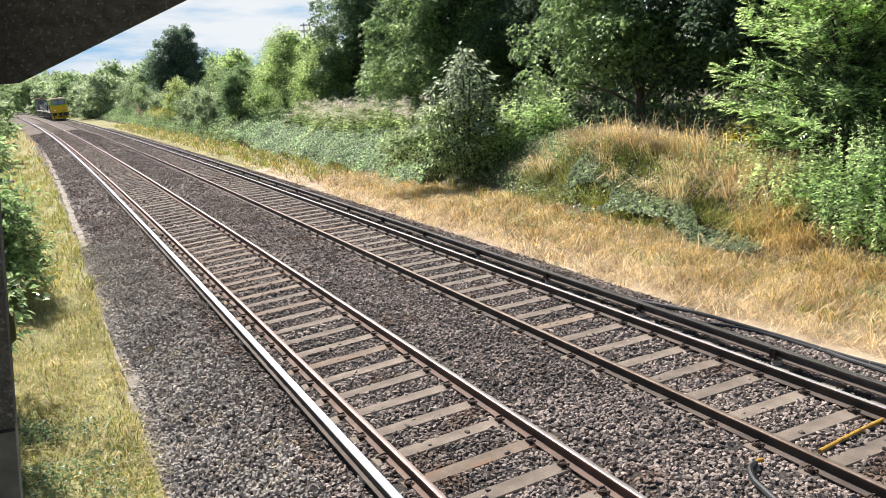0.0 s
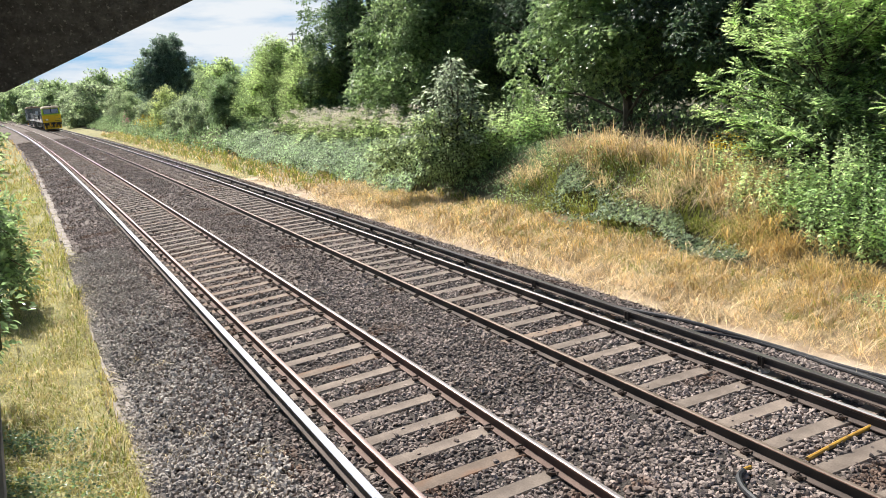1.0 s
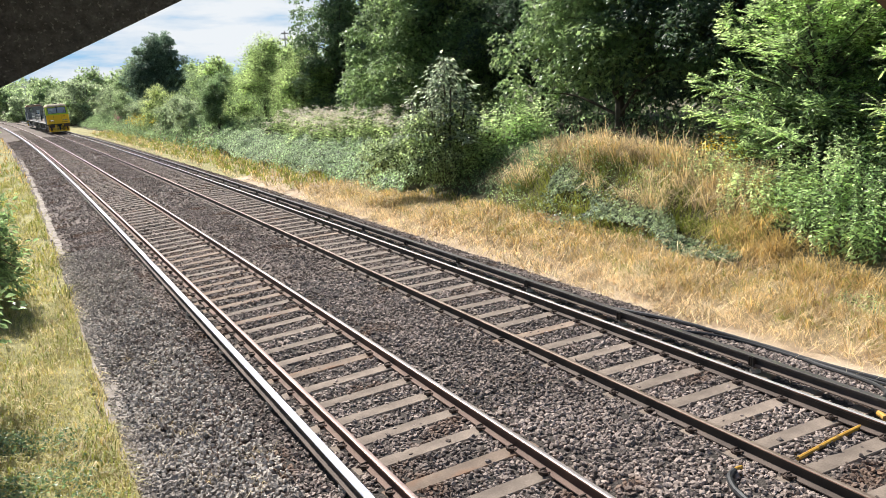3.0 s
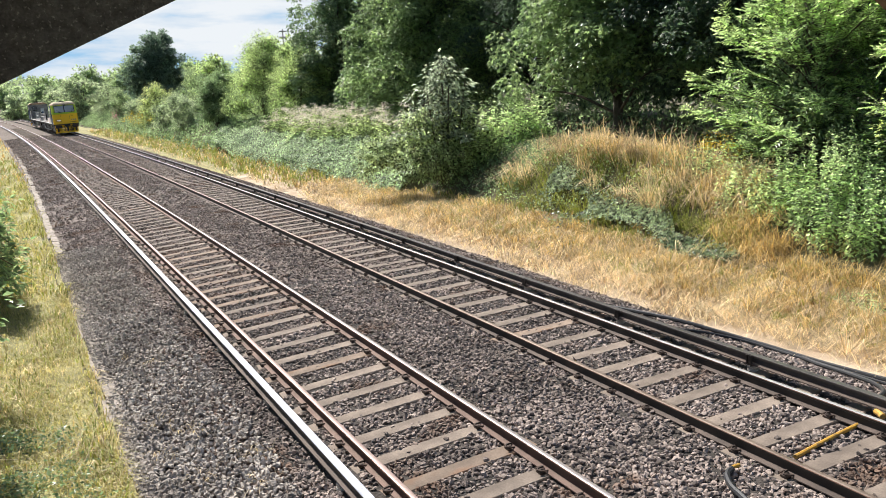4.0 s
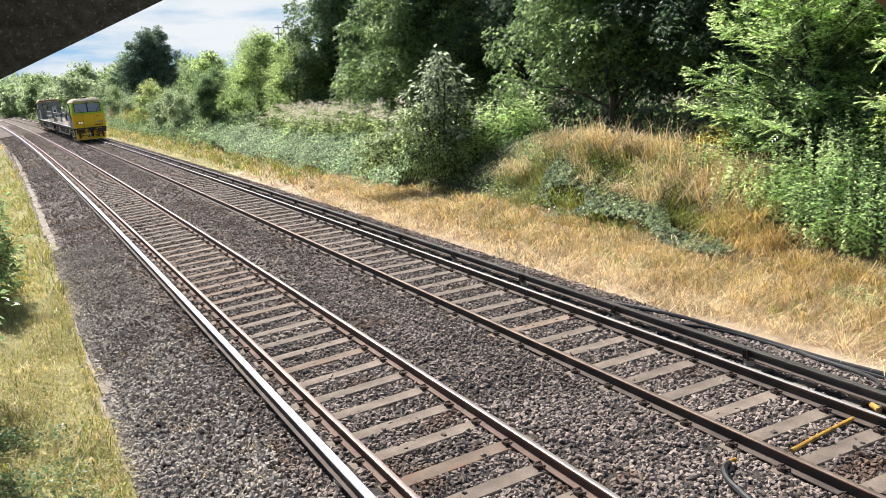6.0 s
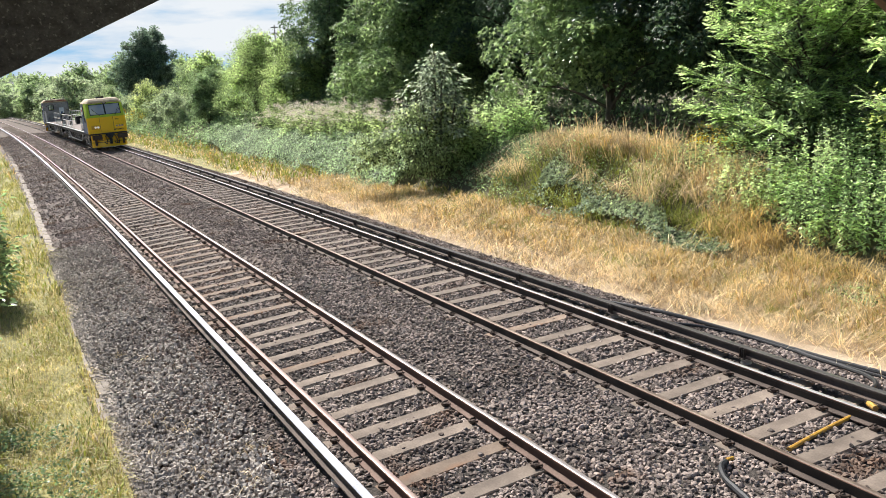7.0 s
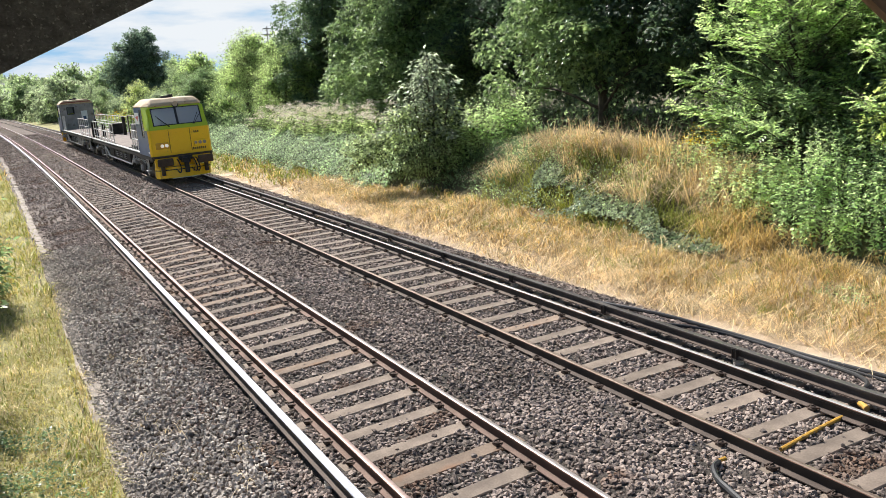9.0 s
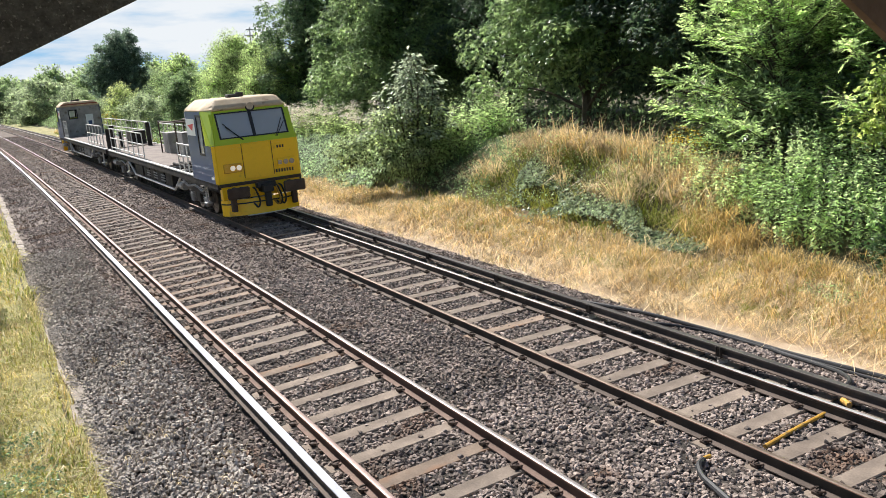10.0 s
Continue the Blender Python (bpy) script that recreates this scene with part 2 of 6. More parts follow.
def bend(points, steps=8):
    """A smooth curve through the points."""
    pts = [Vector(p) for p in points]
    pts = [2 * pts[0] - pts[1]] + pts + [2 * pts[-1] - pts[-2]]
    out = []
    for a, b, c, d in zip(pts, pts[1:], pts[2:], pts[3:]):
        for i in range(steps):
            t = i / steps
            out.append(0.5 * (2 * b + (c - a) * t + (2 * a - 5 * b + 4 * c - d) * t * t + (3 * b - a - 3 * c + d) * t ** 3))
    return out + [pts[-2]]


# ---- ground and ballast ----
def grid(ss, oo, height):
    s, o = np.meshgrid(ss, oo, indexing="ij")
    x, y = along(s, o)
    v = np.stack([x, y, height(s, o)], -1).reshape(-1, 3)
    a = (np.arange(len(ss) - 1)[:, None] * len(oo) + np.arange(len(oo) - 1)).ravel()
    b, c, d = a + 1, a + len(oo), a + len(oo) + 1
    return v, np.concatenate([np.stack([a, c, d], 1), np.stack([a, d, b], 1)])


def build_ground():
    ss = np.concatenate([[-900, -400, -200, -100, -60, -30], np.arange(-15, 60, 0.5), np.arange(60, 180, 2), np.arange(180, 420, 12), np.arange(420, 1500, 60)])
    oo = np.concatenate([[-900, -500, -260, -140, -80, -50], np.arange(-30, -7, 1.5), np.arange(-7, -2.4, 0.25), np.arange(-2, 6, 2), np.arange(6, 14, 0.25), np.arange(14, 40, 1.5), [45, 60, 90, 140, 260, 500, 900]])
    v, f = grid(ss, oo, ground_z)
    tagged(stuff_part("ground", v, f, EARTH, smooth=True), "dark earth railway bank under plants", "ground", kind="structure")
    for o0, o1, s0, s1, m, text in ((6.0, 9.6, -5, 44, THATCH, "pale straw thatch beside the far ballast"), (6.0, 8.8, 44, 200, THATCH_GREEN, "yellow-green thatch along the distant verge"), (-7.5, -2.95, -5, 120, THATCH_GREEN, "yellow-green thatch beside the near ballast")):
        v, f = grid(np.arange(s0, s1 + 0.1, 0.5), np.arange(o0, o1, 0.2), lambda s, o: ground_z(s, o) + 0.012)
        tagged(stuff_part("verge", v, f, m, smooth=True), text, "verge", kind="structure")
    for ss, m, text in ((np.arange(-15, 17.1, 0.2), BED_SHADE, "crushed stone ballast bed under two tracks, darkened like shaded gaps"), (np.concatenate([np.arange(17, 50, 0.2), np.arange(50, 170, 1), np.arange(170, 300, 5)]), FAR_BED, "grey-brown ballast bed running into the distance")):
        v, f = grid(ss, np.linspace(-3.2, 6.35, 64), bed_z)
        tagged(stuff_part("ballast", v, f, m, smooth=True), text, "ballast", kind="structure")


build_ground()

# ---- tracks ----
LINES = np.concatenate([np.arange(-14, 60, 1.0), np.arange(60, 300, 3.0)])
RUNNING = ((-0.070, -0.159), (-0.070, -0.148), (-0.012, -0.125), (-0.010, -0.05), (-0.034, -0.036), (-0.0355, -0.013), (-0.031, -0.0055), (-0.017, -0.0012),
           (0.0, 0.0), (0.017, -0.0012), (0.031, -0.0055), (0.0355, -0.013), (0.034, -0.036), (0.010, -0.05), (0.012, -0.125), (0.070, -0.148), (0.070, -0.159))
THIRD = ((-0.075, -0.135), (-0.075, -0.122), (-0.022, -0.108), (-0.020, -0.042), (-0.048, -0.034), (-0.050, -0.005), (-0.045, 0.0),
         (0.045, 0.0), (0.050, -0.005), (0.048, -0.034), (0.020, -0.042), (0.022, -0.108), (0.075, -0.122), (0.075, -0.135))


def extrude_rail(name, profile, o, z, faces_of, materials, parent, label):
    """A rail of that profile swept along the line; faces_of names the material slot of each strip of the profile."""
    v = []
    for dx, dz in profile:
        x, y = along(LINES, o + dx)
        v.append(np.stack([x, y, np.full_like(x, z + dz)], 1))
    v = np.stack(v, 1)
    n, m = v.shape[:2]
    a = np.arange(n - 1)[:, None] * m + np.arange(m)
    b = np.arange(n - 1)[:, None] * m + (np.arange(m) + 1) % m
    quads = np.stack([a, b, b + m, a + m], -1).reshape(-1, 4)
    tris = np.concatenate([quads[:, [0, 2, 1]], quads[:, [0, 3, 2]]])
    me = raw_mesh(name, v.reshape(-1, 3), tris)
    for one in materials:
        me.materials.append(one)
    slot = np.tile(np.tile(np.asarray(faces_of, np.int32), n - 1), 2)
    me.polygons.foreach_set("material_index", slot)
    return attach(new(name, me), parent, label)


def sleeper_mesh(material, right, name="sleeper"):
    bm = bmesh.new()
    tops = [(-1.0, -0.006), (-0.9, 0.0), (-0.5, 0.002), (0.5, 0.002), (0.9, 0.0), (right, -0.006)]
    rows = []
    for x, z in tops:
        rows.append([bm.verts.new(p) for p in ((x, -0.14, -0.2), (x, -0.122, z - 0.012), (x, -0.11, z), (x, 0.11, z), (x, 0.122, z - 0.012), (x, 0.14, -0.2))])
    for p, q in zip(rows, rows[1:]):
        for i in range(5):
            bm.faces.new((p[i], q[i], q[i + 1], p[i + 1]))
    bm.faces.new(rows[0])
    bm.faces.new(rows[-1][::-1])
    bmesh.ops.recalc_face_normals(bm, faces=bm.faces)
    me = bpy.data.meshes.new(name)
    bm.to_mesh(me)
    bm.free()
    me.materials.append(material)
    return me


def clip_mesh():
    """A spring clip: a shoulder block and a bent round bar that grips the rail's foot."""
    bm = boxes((-0.03, 0.035, -0.05, 0.05, 0, 0.035), soft=0.006)
    pipe(bm, bend([(0.03, -0.06, 0.03), (-0.035, -0.055, 0.04), (-0.045, -0.02, 0.052), (0.03, 0.0, 0.062), (0.045, 0.03, 0.05), (-0.02, 0.06, 0.04), (-0.055, 0.05, 0.03)], 3), 0.0095, 5)
    me = bpy.data.meshes.new("rail_clip")
    bm.to_mesh(me)
    bm.free()
    me.materials.append(CLIP)
    return me


def pot_mesh():
    """A conductor rail's insulator: a ribbed porcelain pot with an iron cap."""
    bm = bmesh.new()
    for r, z0, z1 in ((0.075, 0, 0.03), (0.05, 0.03, 0.045), (0.07, 0.045, 0.07), (0.05, 0.07, 0.09)):
        rod(bm, (0, 0, z0), (0, 0, z1), r, 10)
    me = bpy.data.meshes.new("insulator")
    bm.to_mesh(me)
    bm.free()
    me.materials.append(PORCELAIN)
    return me


def bracket_mesh():
    bm = boxes((-0.1, -0.055, -0.045, -0.025, -0.13, 0.005), (-0.1, -0.055, 0.025, 0.045, -0.13, 0.005), (-0.095, -0.06, -0.01, 0.01, -0.13, 0.012), (-0.1, 0.06, -0.05, 0.05, -0.15, -0.137), soft=0.004)
    me = bpy.data.meshes.new("bracket")
    bm.to_mesh(me)
    bm.free()
    me.materials.append(GRIME_SHADE)
    return me


CLIPS, POTS, BRACKETS = clip_mesh(), pot_mesh(), bracket_mesh()


def build_track(centre, cant, first, step, third_side, treads, foot_look, third_look, label, sleepers):
    track = tagged(new("railway_track"), label, "railway track", "tracks")
    base = LIFT if centre else 0.0
    roll = cant / GAUGE
    for side in (-1, 1):
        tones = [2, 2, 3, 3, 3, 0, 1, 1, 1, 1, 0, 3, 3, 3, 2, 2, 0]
        extrude_rail("rail", RUNNING, centre + side * GAUGE / 2, base + side * cant / 2, tones, (RUST, treads[side > 0], foot_look, GRIME_SHADE if centre else WEB_SHADE), track, "steel running rail with polished head")
    o3 = third_side * (GAUGE / 2 + 0.44)
    z3 = base + third_side * cant / 2 + 0.076
    tones = [1] * 14
    tones[6] = 0
    tones[5] = tones[7] = 0 if third_side < 0 else 1
    tones[0] = tones[1] = tones[11] = tones[12] = 2
    third = extrude_rail("conductor_rail", THIRD, centre + o3, z3, tones, (third_look, CONDUCT_SIDE, FOOT_GREY), track, "raised conductor rail with flat worn top")
    def put(ob, s, o, z, parent, spin=0.0):
        x, y = along(s, centre + o)
        ob.parent = parent
        ob.matrix_basis = pose(x, y, z, 0, -math.degrees(roll), math.degrees(turn(s)) + spin)
    rng = random.Random(int(centre * 10) + 5)
    s, count = first, 0
    while s < 150:
        body = new("sleeper", sleepers[1] if (rng.random() < 0.12 or (centre == 0 and 14 < s < 23 and rng.random() < 0.8)) else sleepers[0])
        put(body, s + rng.uniform(-0.015, 0.015), rng.uniform(-0.02, 0.02), base - 0.166, track, rng.uniform(-0.5, 0.5))
        if 4 < s < 26:
            for rail_side in (-1, 1):
                for foot in (-1, 1):
                    grip = new("rail_clip", CLIPS)
                    grip.parent = body
                    grip.matrix_basis = pose(rail_side * GAUGE / 2 + foot * 0.075, 0, 0.0, 0, 0, 0 if foot > 0 else 180)
        s, count = s + step, count + 1
    s = 7.9 - 2.82 * 3
    while s < 60:
        if s > 2:
            put(new("insulator", POTS), s, o3, base + third_side * cant / 2 - 0.155, third)
            if third_side > 0:
                put(new("bracket", BRACKETS), s, o3, z3, third)
        s += 2.82
    return track


build_track(0.0, CANT_A, 6.9 - 0.69 * 20, 0.69, -1, (POLISH_DULL, POLISH), FOOT, CONDUCT, "nearer railway track with rusty rails on concrete sleepers", (sleeper_mesh(SLEEPER, 1.0), sleeper_mesh(SLEEPER_RUST, 1.0)))
build_track(SP, CANT_B, 7.0 - 0.715 * 20, 0.715, 1, (TREAD_BROWN, POLISH_BRIGHT), FOOT_GREY, CONDUCT_DARK, "farther railway track with dark rails on concrete sleepers", (sleeper_mesh(SLEEPER, 1.3), sleeper_mesh(SLEEPER_RUST, 1.3)))

# ---- the footbridge opening round the camera ----
FY = 0.7


def build_opening():
    """Dark steel frame of a footbridge landing: posts, head beam, corner gussets, sill panel, deck, roof."""
    bridge = tagged(new("footbridge"), "sooty steel footbridge landing with open side", "footbridge")
    gx, gz = CX, CH
    part("gusset", plates((((gx - 0.022, FY, gz + 0.0105), (gx - 0.007, FY, gz + 0.0108), (gx + 0.262, FY, gz + 0.1353), (gx + 0.262, FY, gz + 0.25), (gx - 0.022, FY, gz + 0.25)), 0.012)), SOOT, bridge, "pitted dark steel corner gusset")
    part("gusset", plates((((gx + 1.30, FY, gz - 0.108), (gx + 1.30, FY, gz + 0.25), (gx + 0.85, FY, gz + 0.25), (gx + 0.85, FY, gz + 0.146)), 0.012)), SOOT_RUST, bridge, "brown steel corner gusset")
    part("post", plates((((gx - 0.20, FY, gz - 0.235), (gx - 0.20, FY, gz - 1.6), (gx - 0.136, FY, gz - 1.6), (gx - 0.0416, FY, gz - 0.235)), -0.05)), SLAB, bridge, "mottled pale concrete post foot")
    part("post", plates((((gx - 0.20, FY, gz + 0.3), (gx - 0.20, FY, gz - 0.232), (gx - 0.0414, FY, gz - 0.232), (gx - 0.005, FY, gz + 0.3)), -0.05)), SOOT, bridge, "dark grimy steel post")
    part("post", boxes((gx + 1.30, gx + 1.40, FY, FY + 0.06, gz - 1.6, gz + 0.3), soft=0.003), SOOT, bridge)
    part("head_beam", boxes((gx - 0.9, gx + 1.9, FY - 0.03, FY + 0.12, gz + 0.25, gz + 0.5), soft=0.006), SOOT, bridge)
    part("sill_panel", boxes((gx - 0.9, gx + 1.9, FY, FY + 0.03, gz - 1.6, gz - 0.98), soft=0.004), SOOT, bridge)
    part("deck", boxes((gx - 0.9, gx + 1.9, FY - 2.2, FY + 0.03, gz - 1.75, gz - 1.61), soft=0.01), SLAB, bridge)
    part("roof", boxes((gx - 0.9, gx + 1.9, FY - 2.2, FY + 0.12, gz + 0.5, gz + 0.58), soft=0.006), SOOT, bridge)
    part("back_panel", boxes((gx - 0.9, gx + 1.9, FY - 2.22, FY - 2.18, gz - 1.6, gz - 0.6), soft=0.004), SOOT, bridge)
    part("moss_patch", boxes((gx - 0.06, gx - 0.034, FY - 0.012, FY + 0.012, gz - 0.185, gz - 0.155), soft=0.006), MOSS, bridge, "yellow-green moss cushion")
    for x in (gx - 0.8, gx + 1.8):
        for y in (FY - 2.1, FY - 0.05):
            part("leg", boxes((x - 0.09, x + 0.09, y - 0.09, y + 0.09, -0.9, gz - 1.75), soft=0.01), SOOT, bridge)


build_opening()

# ---- loose stones ----
def spin_matrices(rng, n):
    q = rng.normal(size=(n, 4))
    w, x, y, z = (q / np.linalg.norm(q, axis=1, keepdims=True)).T
    return np.stack([np.stack([1 - 2 * (y * y + z * z), 2 * (x * y - z * w), 2 * (x * z + y * w)], 1),
                     np.stack([2 * (x * y + z * w), 1 - 2 * (x * x + z * z), 2 * (y * z - x * w)], 1),
                     np.stack([2 * (x * z - y * w), 2 * (y * z + x * w), 1 - 2 * (x * x + y * y)], 1)], 1)


def lay_matrices(rng, n):
    """Any turn about the vertical after a tilt: stones mostly lie on their flat sides."""
    a, b, c = rng.uniform(0, 6.283, n), rng.normal(0, 0.5, n), rng.normal(0, 0.5, n)
    z, one = np.zeros(n), np.ones(n)
    def rows(*r):
        return np.stack([np.stack(q, 1) for q in r], 1)
    rx = rows((one, z, z), (z, np.cos(b), -np.sin(b)), (z, np.sin(b), np.cos(b)))
    ry = rows((np.cos(c), z, np.sin(c)), (z, one, z), (-np.sin(c), z, np.cos(c)))
    rz = rows((np.cos(a), -np.sin(a), z), (np.sin(a), np.cos(a), z), (z, z, one))
    return rx @ ry @ rz


GOLD = (1 + 5 ** 0.5) / 2
ICO = np.array([(-1, GOLD, 0), (1, GOLD, 0), (-1, -GOLD, 0), (1, -GOLD, 0), (0, -1, GOLD), (0, 1, GOLD), (0, -1, -GOLD), (0, 1, -GOLD), (GOLD, 0, -1), (GOLD, 0, 1), (-GOLD, 0, -1), (-GOLD, 0, 1)]) / 1.9
ICO_FACES = np.array([(0, 11, 5), (0, 5, 1), (0, 1, 7), (0, 7, 10), (0, 10, 11), (1, 5, 9), (5, 11, 4), (11, 10, 2), (10, 7, 6), (7, 1, 8), (3, 9, 4), (3, 4, 2), (3, 2, 6), (3, 6, 8), (3, 8, 9), (4, 9, 5), (2, 4, 11), (6, 2, 10), (8, 6, 7), (9, 8, 1)])
OCTA = np.array([(1, 0, 0), (-1, 0, 0), (0, 1, 0), (0, -1, 0), (0, 0, 1), (0, 0, -1)], float)
OCTA_FACES = np.array([(0, 2, 4), (2, 1, 4), (1, 3, 4), (3, 0, 4), (2, 0, 5), (1, 2, 5), (3, 1, 5), (0, 3, 5)])


def build_stones():
    rng = np.random.default_rng(4)
    heap_v, heap_t, at = [], [], 0
    for s0, s1, per, size in ((-5, 4.6, 130, 0.055), (4.6, 8.8, 660, 0.031), (8.8, 16, 540, 0.034), (16, 32, 300, 0.037), (32, 62, 95, 0.048), (62, 110, 30, 0.07)):
        n = int((s1 - s0) * 9.3 * per)
        s, o = rng.uniform(s0, s1, n), rng.uniform(-3.05, 6.3, n)
        keep = np.ones(n, bool)
        for centre, first, step in ((0.0, 6.9, 0.69), (SP, 7.0, 0.715)):
            off = np.abs(o - centre)
            gap = np.abs((s - first + step / 2) % step - step / 2)
            keep &= ~((off < 0.98) & (gap < 0.105 + 0.8 * size) & (rng.random(n) > 0.03))
            keep &= ~((off < 1.25) & (off >= 0.98) & (gap < 0.12) & (rng.random(n) > 0.5))
            keep &= np.abs(off - GAUGE / 2) > 0.075
        keep &= np.abs(o + GAUGE / 2 + 0.44) > 0.06
        keep &= np.abs(o - SP - GAUGE / 2 - 0.44) > 0.06
        keep &= (o > -2.72 + 0.2 * ripple(s * 2, o)) | ((rng.random(n) < 0.3) & (o > -2.86))
        s, o = s[keep], o[keep]
        n = len(s)
        x, y = along(s, o)
        scale = size * rng.uniform(0.6, 1.25, (n, 1)) * rng.uniform(0.75, 1.2, (n, 3)) * np.array((1.2, 0.85, 0.62))
        base, faces = (ICO, ICO_FACES) if 5 < s1 < 10 else (OCTA, OCTA_FACES)
        shape = base[None] * scale[:, None, :] + rng.normal(0, 0.15, (n, len(base), 3)) * size
        v = np.einsum("nij,nkj->nki", lay_matrices(rng, n), shape)
        v += np.stack([x, y, bed_z(s, o) + size * rng.uniform(-0.5, 0.85, n)], 1)[:, None]
        heap_v.append(v.reshape(-1, 3))
        heap_t.append((faces[None] + (at + np.arange(n) * len(base))[:, None, None]).reshape(-1, 3))
        at += n * len(base)
    n = 17000
    s, o = 6 + 20 * rng.uniform(0, 1, n) ** 1.4, -3.08 + 1.5 * rng.uniform(0, 1, n) ** 1.9
    x, y = along(s, o)
    shape = OCTA[None] * 0.031 * rng.uniform(0.5, 1.3, (n, 1, 3)) + rng.normal(0, 0.005, (n, 6, 3))
    v = np.einsum("nij,nkj->nki", spin_matrices(rng, n), shape) + np.stack([x, y, np.maximum(bed_z(s, o) + 0.04, ground_z(s, o) + 0.02) + 0.035 * rng.random(n)], 1)[:, None]
    grit = stuff_part("grit", v.reshape(-1, 3), (OCTA_FACES[None] + (np.arange(n) * 6)[:, None, None]).reshape(-1, 3), GRIT)
    tagged(grit, "pale dusty grit along the ballast's edge", "grit", kind="stuff")
    tagged(stuff_part("ballast_stones", np.concatenate(heap_v), np.concatenate(heap_t), STONE), "angular grey-brown ballast stones lying between rails", "gravel", kind="stuff")


build_stones()


# ---- plants ----
class Heap:
    """Gathers places and triangles of many small pieces."""
    def __init__(self):
        self.v, self.t, self.n = [], [], 0

    def add(self, v, t):
        self.v.append(v.reshape(-1, 3))
        self.t.append(t.reshape(-1, 3) + self.n)
        self.n += len(self.v[-1])

    def make(self, name, material, parent=None, label=""):
        return stuff_part(name, np.concatenate(self.v), np.concatenate(self.t), material, parent, label)


def unit(v):
    return v / np.maximum(np.linalg.norm(v, axis=-1, keepdims=True), 1e-9)


def add_leaves(heap, rng, at, way, size, width=0.6, face=(0, 0, 1), loose=0.5, fold=0.12):
    """Folded leaves of four corners: at their foot, pointing along way, facing about face."""
    n = len(at)
    way, size = unit(way), np.broadcast_to(np.asarray(size, float), (n,))[:, None]
    up = unit(np.asarray(face, float) + rng.normal(0, loose, (n, 3)))
    side = unit(np.cross(way, up))
    top = np.cross(side, way)
    mid = at + way * size * 0.45
    out = side * size * width / 2
    v = np.stack([at, mid + out + top * size * fold, at + way * size - top * size * 0.06, mid - out + top * size * fold], 1)
    t = np.array([(0, 1, 2), (0, 2, 3)])[None] + (np.arange(n) * 4)[:, None, None]
    heap.add(v, t)


def add_palms(heap, rng, at, way, size, face, loose=0.3):
    """Three-lobed leaves: at their foot, pointing along way, facing about face, with drooping lobes."""
    n = len(at)
    way, size = unit(way), np.broadcast_to(np.asarray(size, float), (n,))[:, None]
    up = unit(np.asarray(face, float) + rng.normal(0, loose, (n, 3)))
    side = unit(np.cross(way, up))
    top = np.cross(side, way)
    lobe, notch = at + way * size * 0.5 - top * size * 0.1, at + way * size * 0.56 + top * size * 0.03
    v = np.stack([at, lobe + side * size * 0.52, notch + side * size * 0.2, at + way * size - top * size * 0.16, notch - side * size * 0.2, lobe - side * size * 0.52], 1)
    t = np.array([(0, 1, 2), (0, 2, 3), (0, 3, 4), (0, 4, 5)])[None] + (np.arange(n) * 6)[:, None, None]
    heap.add(v, t)


def add_blades(heap, rng, at, height, lean, wide=0.008):
    """Grass blades: narrow, bent over by lean."""
    n = len(at)
    a = rng.uniform(0, 2 * np.pi, n)
    out = np.stack([np.cos(a), np.sin(a), 0 * a], 1)
    side = np.stack([-np.sin(a), np.cos(a), 0 * a], 1) * wide * rng.uniform(0.6, 1.4, (n, 1))
    h, l = np.broadcast_to(height, (n,))[:, None], np.broadcast_to(lean, (n,))[:, None]
    mid = at + out * h * l * 0.4 + np.array((0, 0, 1)) * h * 0.6
    tip = at + out * h * l * 1.15 + np.array((0, 0, 1)) * h * np.maximum(1.0 - 0.55 * l, 0.12)
    v = np.stack([at - side, at + side, mid + side * 0.8, mid - side * 0.8, tip], 1)
    t = np.array([(0, 1, 2), (0, 2, 3), (3, 2, 4)])[None] + (np.arange(n) * 5)[:, None, None]
    heap.add(v, t)


def on_ground(s, o, lift=0.0):
    x, y = along(s, o)
    return np.stack([x, y, ground_z(s, o) + lift], 1)


def taper(bm, points, r0, r1, sides=7):
    pts = [Vector(p) for p in points]
    rings = []
    for i, p in enumerate(pts):
        way = (pts[min(i + 1, len(pts) - 1)] - pts[max(i - 1, 0)]).normalized()
        q, r = way.to_track_quat("Z", "Y"), r0 + (r1 - r0) * i / (len(pts) - 1)
        rings.append([bm.verts.new(p + q @ Vector((r * math.cos(a), r * math.sin(a), 0))) for a in (2 * math.pi * k / sides for k in range(sides))])
    for low, high in zip(rings, rings[1:]):
        for k in range(sides):
            bm.faces.new((low[k], low[(k + 1) % sides], high[(k + 1) % sides], high[k]))
    return bm


def crown_lobes(rng, height, radius, clear, count):
    """Ellipsoid lobes that together make an uneven crown between clear and height."""
    lobes = []
    for i in range(count):
        z = clear + (height - clear) * (0.12 + 0.8 * (i + 0.5) / count)
        f = (z - clear) / (height - clear)
        reach = radius * math.sqrt(max(0.05, 1 - (2 * f - 0.85) ** 2 * 0.75)) * rng.uniform(0.25, 0.72)
        a = i * 2.4 + rng.uniform(-0.5, 0.5)
        r = radius * rng.uniform(0.36, 0.6) * (1.05 - 0.35 * f)
        lobes.append((reach * math.cos(a), reach * math.sin(a), z, r, r, r * rng.uniform(0.62, 0.9)))
    return lobes


